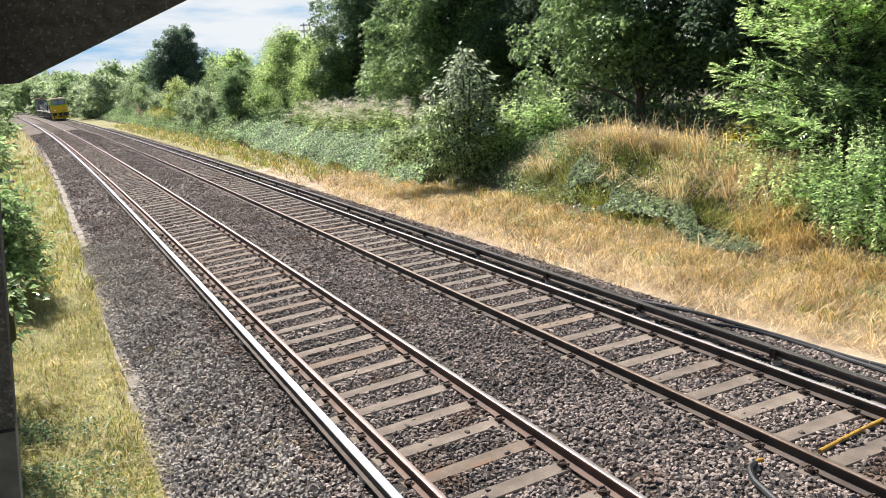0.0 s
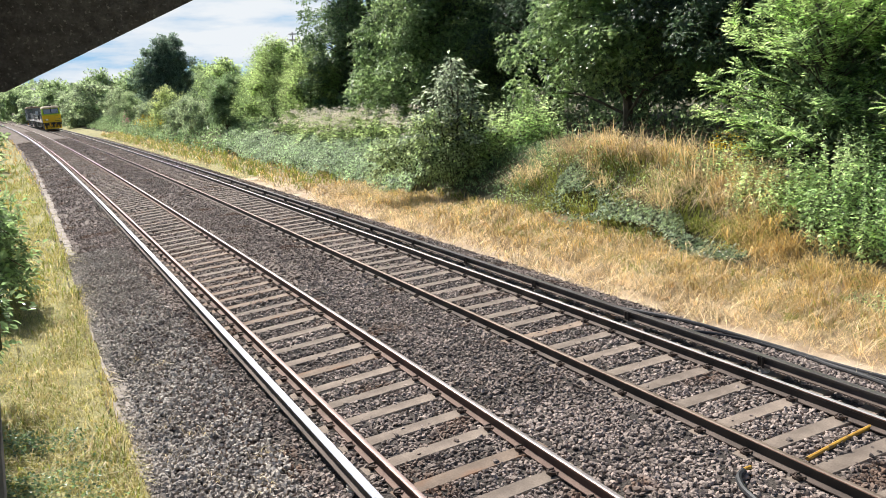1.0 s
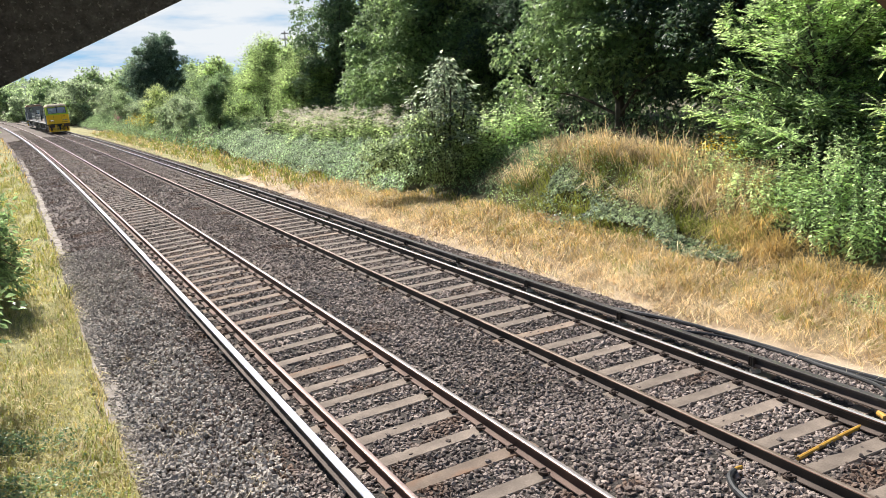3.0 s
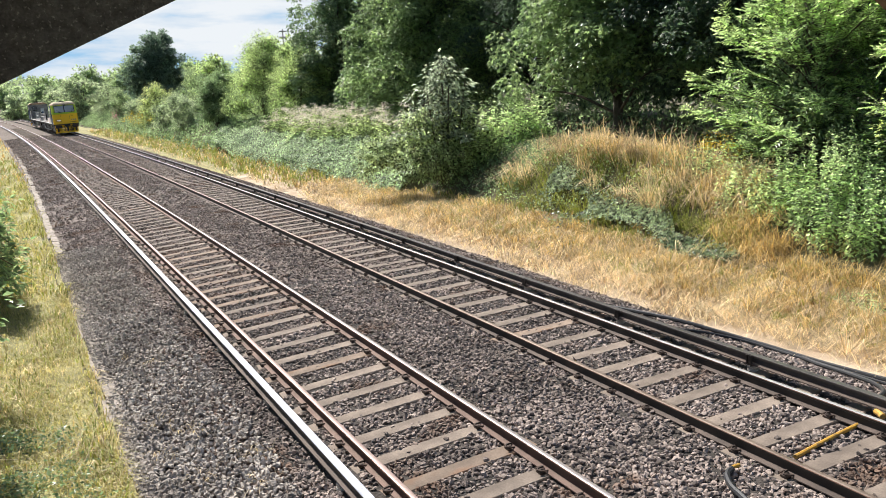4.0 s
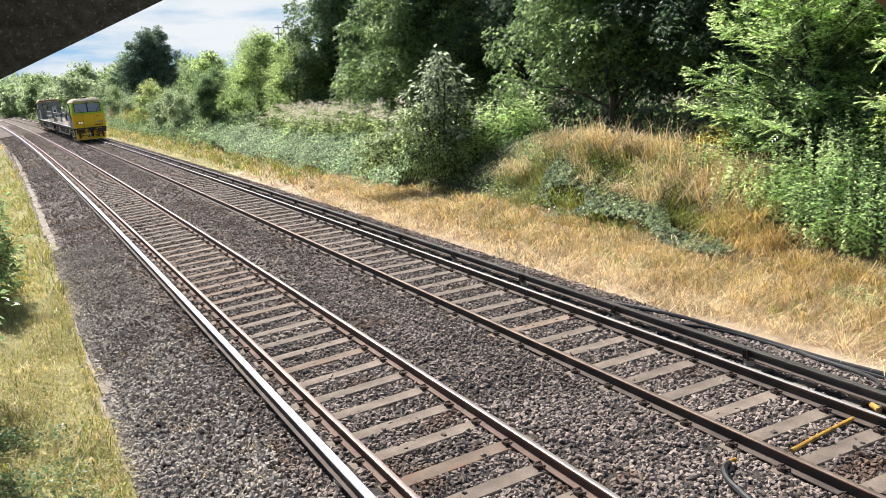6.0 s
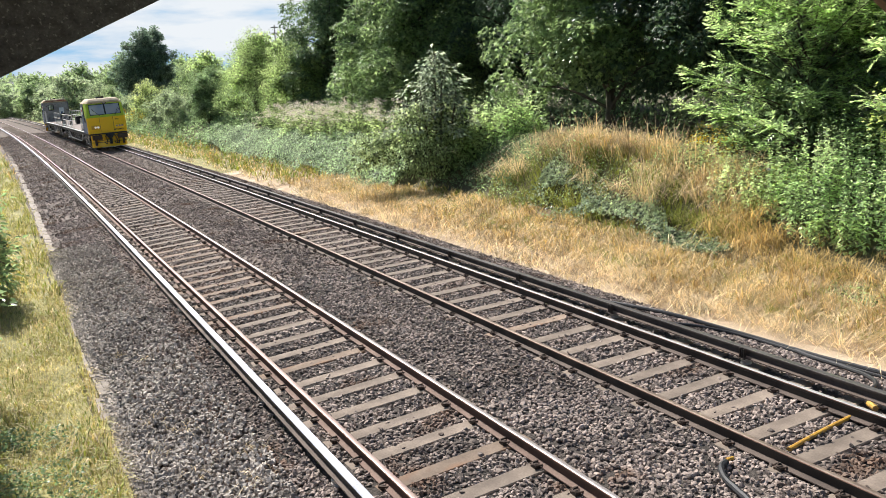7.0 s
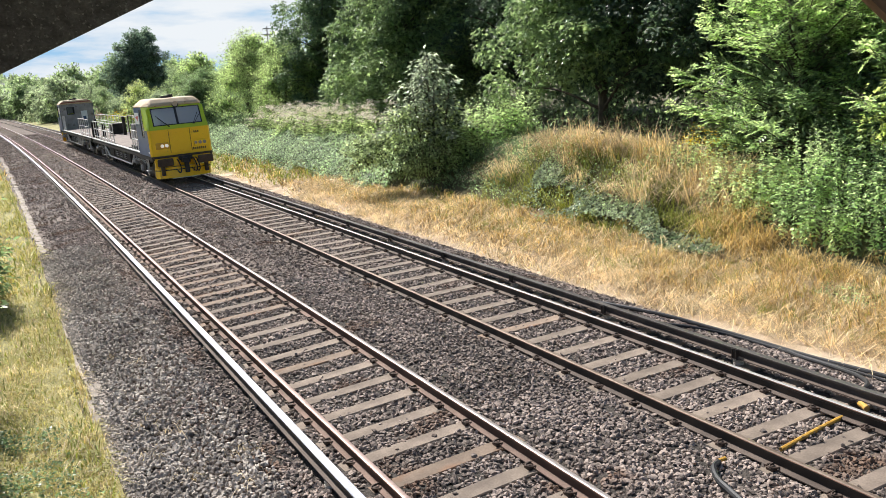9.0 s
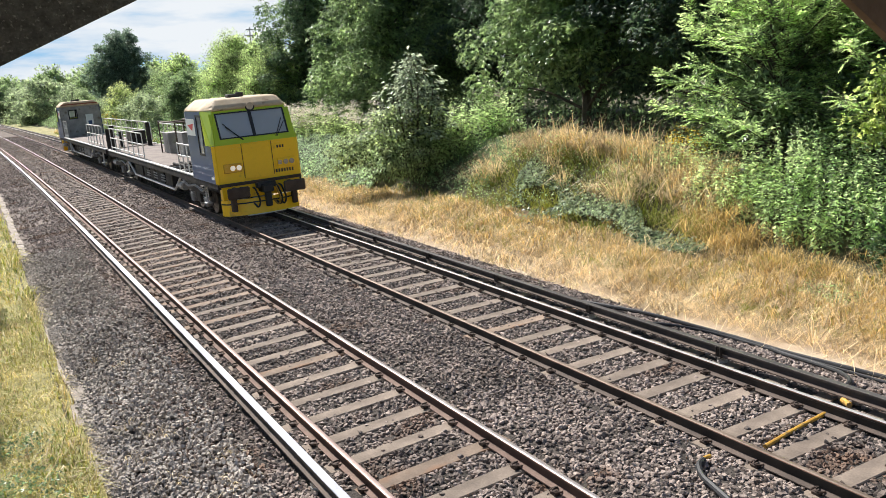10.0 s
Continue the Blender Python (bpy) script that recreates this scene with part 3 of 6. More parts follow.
def leafy(heap, rng, lobes, count, size, width=0.6, spread=0.35, core=0.25, droop=0.35):
    """Leaves in tight clumps on the lobes' skins, facing outwards and up, and a few inside them."""
    lob = np.array(lobes)
    area = lob[:, 3] * lob[:, 5]
    clumps = max(12, count // 40)
    pick = rng.choice(len(lob), clumps, p=area / area.sum())
    skin = unit(rng.normal(size=(clumps, 3)) + np.array((0, 0, 0.15)))
    centre = lob[pick, :3] + skin * lob[pick, 3:] * rng.uniform(0.70, 1.08, (clumps, 1))
    reach = spread * rng.uniform(0.5, 1.4, clumps)
    who = rng.integers(0, clumps, count)
    ball = unit(rng.normal(size=(count, 3))) * rng.uniform(0, 1, (count, 1)) ** 0.5
    at = centre[who] + ball * 1.6 * reach[who, None] * np.array((1, 1, 0.6))
    way = skin[who] * 0.7 + ball * 0.8 + rng.normal(size=(count, 3)) * 0.4 - np.array((0, 0, droop))
    add_leaves(heap, rng, at, way, size * rng.uniform(0.6, 1.25, count), width, face=skin[who] * 0.7 + ball * 0.3 + np.array((0, 0, 0.65)), loose=0.4)
    n = int(count * core)
    if n:
        who = rng.choice(len(lob), n, p=area / area.sum())
        at = lob[who, :3] + unit(rng.normal(size=(n, 3))) * lob[who, 3:] * rng.uniform(0.15, 0.72, (n, 1))
        add_leaves(heap, rng, at, rng.normal(size=(n, 3)), size * 1.5, 0.9, loose=1.0)


def tufts(heap, rng, centres, radii, leaf, density, out=0.0):
    """Dense domes of lobed leaves, like shingles: centres (n, 3), radii (n)."""
    per = np.maximum(14, density * radii ** 2).astype(int)
    who = np.repeat(np.arange(len(radii)), per)
    skin = unit(rng.normal(size=(len(who), 3)) + np.array((0, 0, 0.55)) + out * unit(centres * np.array((1, 1, 0)))[who])
    deep = rng.uniform(0.72, 1.05, (len(who), 1))
    at = centres[who] + skin * radii[who, None] * deep * np.array((1, 1, 0.62))
    way = skin * np.array((1, 1, 0.3)) * 0.8 + rng.normal(size=at.shape) * 0.35 - np.array((0, 0, 0.5))
    add_palms(heap, rng, at, way, leaf * rng.uniform(0.65, 1.2, len(at)), skin * 0.75 + np.array((0, 0, 0.55)), 0.22)


def bough_sprays(rng, boughs, per_metre, leaves, reach, tilt=0.75):
    """Leaf feet, directions and facings of flat drooping sprays along boughs, each a row of points."""
    feet, ways, faces = [], [], []
    for pts, length in boughs:
        pts = np.array(pts)
        m = max(3, int(length * per_metre))
        f = 0.25 + 0.75 * rng.uniform(0, 1, m) ** 0.75
        k = f * (len(pts) - 1)
        i = np.minimum(k.astype(int), len(pts) - 2)
        way = unit(pts[i + 1] - pts[i])
        side = unit(np.cross(way, (0, 0, 1.0)))
        mid = pts[i] + (pts[i + 1] - pts[i]) * (k - i)[:, None]
        out = rng.uniform(-1, 1, m)[:, None] * (0.42 * length * (1.15 - f))[:, None]
        mid = mid + side * out - np.array((0, 0, 0.25)) * np.abs(out) + rng.normal(0, 0.1, (m, 3))
        flat = unit(way * np.array((1, 1, 0)) + side * np.sign(out) * 0.5)
        face = unit(flat * tilt + np.array((0, 0, 0.8)) + rng.normal(0, 0.25, (m, 3)))
        who = np.repeat(np.arange(m), leaves)
        ring_by, r = rng.uniform(0, 6.283, len(who)), reach * np.sqrt(rng.uniform(0, 1, len(who)))
        u = unit(np.cross(face, flat))[who]
        w = np.cross(u, face[who])
        rad = u * np.cos(ring_by)[:, None] + w * np.sin(ring_by)[:, None]
        feet.append(mid[who] + rad * r[:, None] - face[who] * (0.45 * r * r / reach)[:, None] + rng.normal(0, 0.035, rad.shape))
        ways.append(rad * 0.55 + flat[who] * 0.6 - np.array((0, 0, 0.45)) + rng.normal(0, 0.25, rad.shape))
        faces.append(face[who])
    return np.concatenate(feet), np.concatenate(ways), np.concatenate(faces)


def sycamore(s, o, height, spread, low, count, seed, label, look_of, cone=False, leaf=0.18, trunk=0.2):
    """A woodland-edge sycamore: tiers of boughs round the trunk, lowest and longest towards the light of the line."""
    rng, rnd = np.random.default_rng(seed), random.Random(seed)
    x, y = along(s, o)
    root = tagged(new("sycamore"), label, "tree", "bank sycamores")
    root.matrix_basis = pose(float(x), float(y), float(ground_z(s, o)) - 0.05)
    stem = part("trunk", taper(bmesh.new(), bend([(0, 0, -0.2), (rnd.uniform(-0.15, 0.15), 0, height * 0.3), (rnd.uniform(-0.3, 0.3), 0.1, height * 0.6), (0, 0, height * 0.95)], 4), trunk, trunk * 0.15), BARK, root)
    centres, radii = [], []
    for k in range(count):
        f = ((k + 0.5) / count) ** 1.2
        z = low + (height * 0.94 - low) * f
        a = k * 2.4 + rnd.uniform(-0.35, 0.35)
        lit = 0.5 + 0.5 * math.cos(a - 3.7)
        length = spread * (1.02 - 0.8 * f if cone else math.sqrt(max(0.08, 1 - (1.45 * f - 0.55) ** 2))) * rnd.uniform(0.7, 1.05) * (0.78 + 0.3 * lit)
        if f < 0.1 and lit < 0.4:
            continue
        d, start = Vector((math.cos(a), math.sin(a), 0)), Vector((0, 0, max(0.5, z - 0.35 * length)))
        rise = rnd.uniform(0.25, 0.5)
        pts = bend([start, start + d * length * 0.5 + Vector((0, 0, rise * length * 0.85)), start + d * length * 0.92 + Vector((0, 0, rise * length))], 4)
        part("limb", taper(bmesh.new(), pts, trunk * 0.3, 0.015, 5), BARK, stem)
        big = spread * rnd.uniform(0.24, 0.36) * (1.05 - 0.3 * f)
        high = f > 0.6
        for where, r, n in ((pts[-1], big, 11 if high else 20), (pts[5], big * 0.72, 5 if high else 10)):
            skins = unit(rng.normal(size=(n, 3)) + np.array((d.x * 0.7, d.y * 0.7, 0.45)))
            centres.append(np.array(where) + skins * r * rng.uniform(0.7, 1.05, (n, 1)) * np.array((1, 1, 0.72)))
            radii.append(rng.uniform(0.26, 0.52, n) * (0.55 + 0.42 * big) * (1.2 if high else 1.0))
    heap = Heap()
    tufts(heap, rng, np.concatenate(centres), np.concatenate(radii), leaf, 150, 0.25)
    core = np.array([(0, 0, low + (height - low) * f, spread * 0.4, spread * 0.4, height * 0.12) for f in (0.15, 0.35, 0.55, 0.75)])
    who, n = rng.integers(0, 4, 2600), 2600
    add_leaves(heap, rng, core[who, :3] + unit(rng.normal(size=(n, 3))) * core[who, 3:] * rng.uniform(0.3, 1, (n, 1)), rng.normal(size=(n, 3)), 0.34, 0.9, loose=1.0)
    heap.make("crown", look_of, root)
    return root


def tree(kind, label, s, o, height, radius, clear, leaf, count, look_of, seed, lobes=11, width=0.6, trunk=None, spread=0.4, extra=(), group="", category="tree"):
    rng, rnd = np.random.default_rng(seed), random.Random(seed)
    x, y = along(s, o)
    root = tagged(new(kind), label, category, group)
    root.matrix_basis = pose(float(x), float(y), float(ground_z(s, o)) - 0.05)
    made = crown_lobes(rnd, height, radius, clear, lobes) + list(extra)
    r = trunk or height * 0.018
    bm = bmesh.new()
    taper(bm, bend([(0, 0, -0.2), (rnd.uniform(-0.15, 0.15), rnd.uniform(-0.15, 0.15), height * 0.3), (rnd.uniform(-0.3, 0.3), rnd.uniform(-0.3, 0.3), height * 0.6), (0, 0, height * 0.9)], 4), r, r * 0.15)
    stem = part("trunk", bm, BARK, root)
    for lx, ly, lz, lr, _, _ in made:
        z0 = max(0.3, lz - lr - height * 0.12)
        bough = taper(bmesh.new(), bend([(0, 0, z0), (lx * 0.45, ly * 0.45, (z0 + lz) / 2 - 0.1), (lx, ly, lz)], 3), r * 0.4, r * 0.08, 5)
        part("limb", bough, BARK, stem)
    heap = Heap()
    leafy(heap, rng, made, count, leaf, width, spread)
    heap.make("crown", look_of, root)
    return root


SYC = leaf_mat("sycamore_leaf", (0.062, 0.112, 0.060), (0.155, 0.235, 0.112), 0.38, 0.42, 0.5)
# brighter, yellower sycamore leaf: sunlight on the crown is put into its colour
SYC_LIT = leaf_mat("lit_sycamore_leaf", (0.085, 0.145, 0.065), (0.20, 0.285, 0.125), 0.36, 0.5, 0.5)
# about half as bright: the wood's deep shade is put into the leaf colour
SYC_SHADE = leaf_mat("shaded_wood_leaf", (0.038, 0.068, 0.039), (0.067, 0.115, 0.061), 0.50, 0.45)
ASH = leaf_mat("ash_leaf", (0.15, 0.235, 0.105), (0.31, 0.425, 0.19), 0.34, 0.6, 0.7)
MAPLE = leaf_mat("maple_leaf", (0.209, 0.282, 0.099), (0.350, 0.411, 0.149), 0.50, 0.62)
WILLOW = leaf_mat("willow_leaf", (0.14, 0.21, 0.085), (0.26, 0.345, 0.155), 0.42, 0.6, 0.75)
HERB = leaf_mat("herb_leaf", (0.14, 0.205, 0.085), (0.34, 0.43, 0.21), 0.40, 0.5, 0.9)
SALLOW = leaf_mat("sallow_leaf", (0.13, 0.175, 0.125), (0.31, 0.37, 0.28), 0.25, 0.5, 0.9)
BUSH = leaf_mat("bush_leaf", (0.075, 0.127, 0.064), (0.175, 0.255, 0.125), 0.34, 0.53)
MIXED = leaf_mat("mixed_bush_leaf", (0.11, 0.155, 0.08), (0.30, 0.38, 0.20), 0.26, 0.58, 0.9)
NETTLE = leaf_mat("nettle_leaf", (0.165, 0.255, 0.12), (0.36, 0.46, 0.25), 0.40, 0.55, 0.9)
IVY = leaf_mat("ivy_leaf", (0.135, 0.205, 0.105), (0.345, 0.46, 0.26), 0.45, 0.3, 0.9)
IVY_DARK = leaf_mat("dark_ivy_leaf", (0.11, 0.165, 0.085), (0.33, 0.41, 0.25), 0.36, 0.3, 0.9)
# bluish dark green: distance haze is mixed into this leaf colour
OAK = leaf_mat("hazed_dark_tree_leaf", (0.080, 0.128, 0.095), (0.138, 0.205, 0.145), 0.50, 0.45)
FAR = leaf_mat("far_leaf", (0.125, 0.185, 0.095), (0.225, 0.305, 0.160), 0.60, 0.50, coarse=0.12)
FAR_PALE = leaf_mat("pale_far_leaf", (0.165, 0.222, 0.135), (0.270, 0.340, 0.215), 0.60, 0.50, coarse=0.12)
BROOM = leaf_mat("broom_leaf", (0.179, 0.239, 0.103), (0.293, 0.354, 0.161), 0.60, 0.55)
BUD = leaf_mat("buddleia_leaf", (0.10, 0.17, 0.08), (0.22, 0.31, 0.15), 0.50, 0.60)
STRAW = mat("straw", (0.54, 0.42, 0.25), (0.78, 0.67, 0.46), 0.6, coarse=0.9, fine=6, bump=0, island=0.6, thin=0.36, thin_tint=(1.2, 1.1, 0.8))
TAWNY = mat("tawny_grass", (0.44, 0.305, 0.11), (0.68, 0.53, 0.245), 0.6, coarse=0.9, fine=6, bump=0, island=0.6, thin=0.36, thin_tint=(1.2, 1.1, 0.8))
GREEN = mat("green_grass", (0.16, 0.20, 0.035), (0.34, 0.34, 0.08), 0.6, coarse=0.7, fine=6, bump=0, island=0.35, thin=0.3, thin_tint=(1.4, 1.5, 0.6))
LIME = mat("pale_green_grass", (0.37, 0.345, 0.125), (0.66, 0.56, 0.27), 0.65, coarse=0.8, fine=6, bump=0, island=0.3, thin=0.3, thin_tint=(1.3, 1.3, 0.6))
YELLOW_BLOOM = mat("yellow_bloom", (0.62, 0.42, 0.01), (0.75, 0.55, 0.02), 0.6, bump=0, island=0.2, thin=0.3)
PINK_BLOOM = mat("pale_bloom", (0.70, 0.60, 0.50), (0.86, 0.80, 0.70), 0.8, bump=0, island=0.25, thin=0.5)
PURPLE_BLOOM = mat("purple_bloom", (0.25, 0.16, 0.38), (0.38, 0.28, 0.5), 0.8, bump=0, island=0.25, thin=0.3)
RED_BLOOM = mat("willowherb_bloom", (0.42, 0.12, 0.20), (0.55, 0.2, 0.28), 0.8, bump=0, island=0.25, thin=0.3)
DEAD = mat("dead_stalk", (0.09, 0.05, 0.03), (0.16, 0.09, 0.05), 0.9, coarse=4, fine=30, bump=0.3)

# woodland along the top of the bank
SYC_LABEL = "tall dark green sycamore on the bank's crest"
for i, (s, o, h, r, low, n, look_of) in enumerate(((52.5, 16.2, 12, 3.1, 0.8, 52, SYC), (40.6, 16.2, 11.5, 4.3, 0.8, 54, SYC_LIT), (37.0, 21.5, 16, 5.0, 2.5, 40, SYC_SHADE), (30.5, 21.5, 16, 5.0, 2.5, 40, SYC_SHADE),
                                                     (23.6, 15.2, 12, 3.6, 2.2, 56, SYC_LIT), (19.6, 17.2, 14, 4.2, 2.0, 40, SYC_SHADE), (14.5, 18.3, 13, 4.4, 1.2, 30, SYC_SHADE), (8.6, 18.6, 12, 4.4, 1.2, 18, SYC))):
    # picks the conical trees that take the sunlit leaf tone
    young = look_of == SYC_LIT
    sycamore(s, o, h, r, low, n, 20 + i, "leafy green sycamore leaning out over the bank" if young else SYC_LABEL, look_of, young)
# back trees wear the leaf tone with shade in it
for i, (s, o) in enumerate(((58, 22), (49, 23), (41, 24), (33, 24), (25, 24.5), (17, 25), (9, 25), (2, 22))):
    tree("woodland_tree", "shade-toned woodland tree behind the bank's sycamores", s, o, 14, 5, 0.6, 0.42, 6500, SYC_SHADE, 60 + i, 12, 0.9, 0.22, 0.7, group="back woodland")

# lighter trees farther on
tree("willow", "light green willow by the bank", 53.5, 13.7, 5.7, 2.5, 0.2, 0.12, 17000, WILLOW, 81, 10, 0.4, 0.1, 0.35, group="light trees")
tree("willow", "light green willow by the bank", 62, 13.8, 6.7, 2.9, 0.2, 0.13, 19000, WILLOW, 82, 11, 0.4, 0.12, 0.38, group="light trees")
tree("hawthorn", "mid-green hawthorn at the bank's foot", 67, 11.3, 4.5, 1.9, 0.0, 0.13, 12000, BUSH, 83, 9, 0.6, 0.1, 0.35)
tree("oak", "dark dense round-topped tree above shrubs", 112, 15.2, 10.6, 4.0, 0.4, 0.24, 22000, OAK, 84, 22, 0.7, 0.25, 0.32)
for i, (s, o, h, r, m) in enumerate(((76, 11.2, 2.6, 1.8, FAR_PALE), (83, 11.6, 2.8, 2.0, FAR_PALE), (93, 12, 3.8, 2.6, BROOM), (101, 11.5, 2.6, 2.2, FAR_PALE), (118, 12, 3.5, 2.4, FAR), (132, 12, 5, 3, FAR_PALE), (88, 15, 4.5, 2.6, FAR))):
    tree("shrub", "pale green shrub beside the line", s, o, h, r, -0.3, 0.16, 5200, m, 90 + i, 8, 0.5, 0.06, 0.4, group="far shrubs", category="shrub")

# distant trees, built four ways and set out again
far_kinds = [tree("distant_tree", "hazy green tree in the distance", 142, 17, 7.2, 3.8, 0.0, 0.46, 2600, FAR, 110, 12, 0.7, 0.2, 0.6, group="distant trees"),
             tree("distant_tree", "hazy green tree in the distance", 152, 11, 6.2, 3.6, -0.2, 0.44, 2600, FAR_PALE, 111, 11, 0.6, 0.2, 0.6, group="distant trees"),
             tree("distant_tree", "hazy green tree in the distance", 165, 22, 9, 4.4, 0.2, 0.5, 2800, FAR, 112, 13, 0.7, 0.25, 0.7, group="distant trees"),
             tree("distant_tree", "hazy green tree in the distance", 74, 20.5, 6.8, 3.6, 0.0, 0.32, 4800, WILLOW, 113, 12, 0.6, 0.2, 0.6, group="distant trees")]
spots = random.Random(7)
far_rows = [(1, 160, 9), (0, 172, 13), (1, 178, 10), (0, 190, 8), (2, 195, 18), (2, 210, 10), (1, 215, 5.5), (0, 230, 14), (2, 240, 4), (2, 262, -2), (0, 270, 9), (2, 285, 3),
            (3, 92, 24), (3, 130, 26), (0, 150, 30), (2, 175, 34), (2, 205, 28), (0, 120, 33), (3, 105, 21), (2, 230, 40), (0, 255, 30), (2, 270, 55), (2, 225, 62), (3, 180, 52), (2, 150, 48),
            (0, 62, -8.5), (0, 76, -9.5), (2, 95, -10.5), (1, 104, -8), (2, 120, -9.5), (2, 135, -8), (0, 150, -8), (2, 165, -7.5), (2, 182, -7), (2, 200, -6.5), (1, 222, -5.5), (2, 250, -8)]
for kind, s, o in far_rows:
    x, y = along(s, o)
    copy_thing(far_kinds[kind], pose(float(x), float(y), float(ground_z(s, o)) - 0.2, 0, 0, spots.uniform(0, 360)))


def build_far_woods():
    rng = np.random.default_rng(9)
    heap = Heap()
    n = 30000
    s, o = rng.uniform(300, 800, n), rng.uniform(-160, 520, n)
    at = on_ground(s, o, 0)
    at[:, 2] += rng.uniform(0, 1, n) ** 0.7 * (9 + 4 * ripple(s * 0.05, o * 0.05))
    add_leaves(heap, rng, at, rng.normal(size=(n, 3)), rng.uniform(1.4, 2.8, n), 0.9, loose=0.8)
    tagged(heap.make("distant_woods", FAR), "hazy woods on the far hillside", "woods", kind="stuff")


build_far_woods()


def add_plant(heap, rng, foot, height, leaf, pairs, tilt=0.08):
    """An upright stalk with crossed pairs of leaves that shorten towards the tip."""
    lean = rng.normal(0, tilt, 2)
    f = np.linspace(0.12, 1.0, pairs)
    f = np.clip(f + rng.normal(0, 0.02, pairs), 0.05, 1)
    spine = foot + np.stack([lean[0] * f ** 2 * height, lean[1] * f ** 2 * height, f * height], 1)
    a0 = rng.uniform(0, 6.28)
    for turn_by in (0, np.pi):
        a = a0 + np.arange(pairs) * 1.57 + turn_by
        way = np.stack([np.cos(a), np.sin(a), -0.8 + 1.0 * f], 1) + rng.normal(0, 0.35, (pairs, 3))
        size = leaf * np.where(f > 0.72, 1.15 - f, 0.45) / 0.45 * rng.uniform(0.75, 1.25, pairs)
        add_leaves(heap, rng, spine, way, np.maximum(size, leaf * 0.22), 0.5, loose=0.85)
    side = np.array((0.006, 0.004, 0))
    v = np.stack([foot - side, foot + side, spine[-1]])
    heap.add(v, np.array([[0, 1, 2]]))


def build_bush():
    """The mixed bush at the bank's foot: broad below, with a pale sapling rising through it."""
    rng = np.random.default_rng(31)
    x, y = along(27.2, 10.2)
    root = tagged(new("bush"), "dense mixed green bush with pale-leaved sapling top", "bush")
    root.matrix_basis = pose(float(x), float(y), float(ground_z(27.2, 10.2)) - 0.05)
    bm = bmesh.new()
    for k in range(7):
        a = k * 0.9
        taper(bm, bend([(0.2 * math.cos(a), 0.2 * math.sin(a), -0.1), (0.5 * math.cos(a), 0.5 * math.sin(a), 1.2), (0.9 * math.cos(a), 0.9 * math.sin(a), 2.4 + 0.2 * k)], 3), 0.05, 0.015, 6)
    part("stem", bm, BARK, root)
    heap = Heap()
    low = [(-2.3, 0.7, 0.9, 0.9, 0.8, 0.7), (-1.7, 0.0, 1.5, 0.75, 0.7, 0.6), (1.7, -0.4, 0.8, 0.9, 0.8, 0.8), (-1.3, -0.7, 0.8, 0.9, 0.8, 0.6), (-0.4, -1.1, 0.9, 0.8, 0.7, 0.6), (0.7, -0.9, 0.8, 0.9, 0.8, 0.7), (1.3, -0.1, 1.7, 0.8, 0.7, 0.55), (0.1, -0.4, 1.75, 0.9, 0.8, 0.6), (-0.9, 0.0, 2.1, 0.8, 0.7, 0.5), (0.5, 0.1, 2.4, 0.8, 0.7, 0.45), (2.0, 0.1, 1.35, 0.6, 0.6, 0.5), (0.2, 0.2, 1.0, 1.6, 1.2, 0.9)]
    leafy(heap, rng, low, 15000, 0.10, 0.65, 0.2, core=0.12)
    heap.make("foliage", MIXED, root)
    boughs, bm = [], bmesh.new()
    taper(bm, [(-0.05, 0, 0.3), (0, 0, 2.4), (0.05, 0, 4.35)], 0.04, 0.008, 6)
    for k in range(64):
        f = (k + 0.5) / 64
        z, a = 1.3 + 3.05 * f, k * 2.4 + rng.uniform(-0.3, 0.3)
        length = (1.75 * (1 - f) ** 0.85 + 0.22) * rng.uniform(0.7, 1.15)
        d, base = Vector((math.cos(a), math.sin(a), 0)), Vector((0, 0, z))
        pts = bend([base, base + d * length * 0.5 + Vector((0, 0, 0.22 * length)), base + d * length + Vector((0, 0, 0.12 * length))], 3)
        taper(bm, pts, 0.012, 0.004, 4)
        boughs.append((pts, length))
    part("sapling_stem", bm, BARK, root)
    at, way, face = bough_sprays(rng, boughs, 5.0, 8, 0.2, 0.2)
    heap = Heap()
    add_leaves(heap, rng, at, way + np.array((0, 0, 0.15)), 0.19 * rng.uniform(0.6, 1.25, len(at)), 0.5, face=face, loose=0.25)
    heap.make("sapling_foliage", SALLOW, root, "pale grey-green sapling leaves")


build_bush()


def build_patch(name, label, category, material, seed, spots_of, height, leaf, pairs, tilt=0.08):
    rng = np.random.default_rng(seed)
    heap = Heap()
    s, o, f = spots_of(rng)
    for foot, k in zip(on_ground(s, o, -0.05), f):
        add_plant(heap, rng, foot, height * k * rng.uniform(0.5, 1.28), leaf * rng.uniform(0.75, 1.2), pairs, tilt)
    return tagged(heap.make(name, material), label, category, kind="stuff")


def ring(count, s0, o0, rs, ro):
    def spots_of(rng):
        a, r = rng.uniform(0, 6.28, count), np.sqrt(rng.uniform(0, 1, count))
        return s0 + rs * r * np.cos(a), o0 + ro * r * np.sin(a), 1.05 - 0.35 * r ** 2
    return spots_of


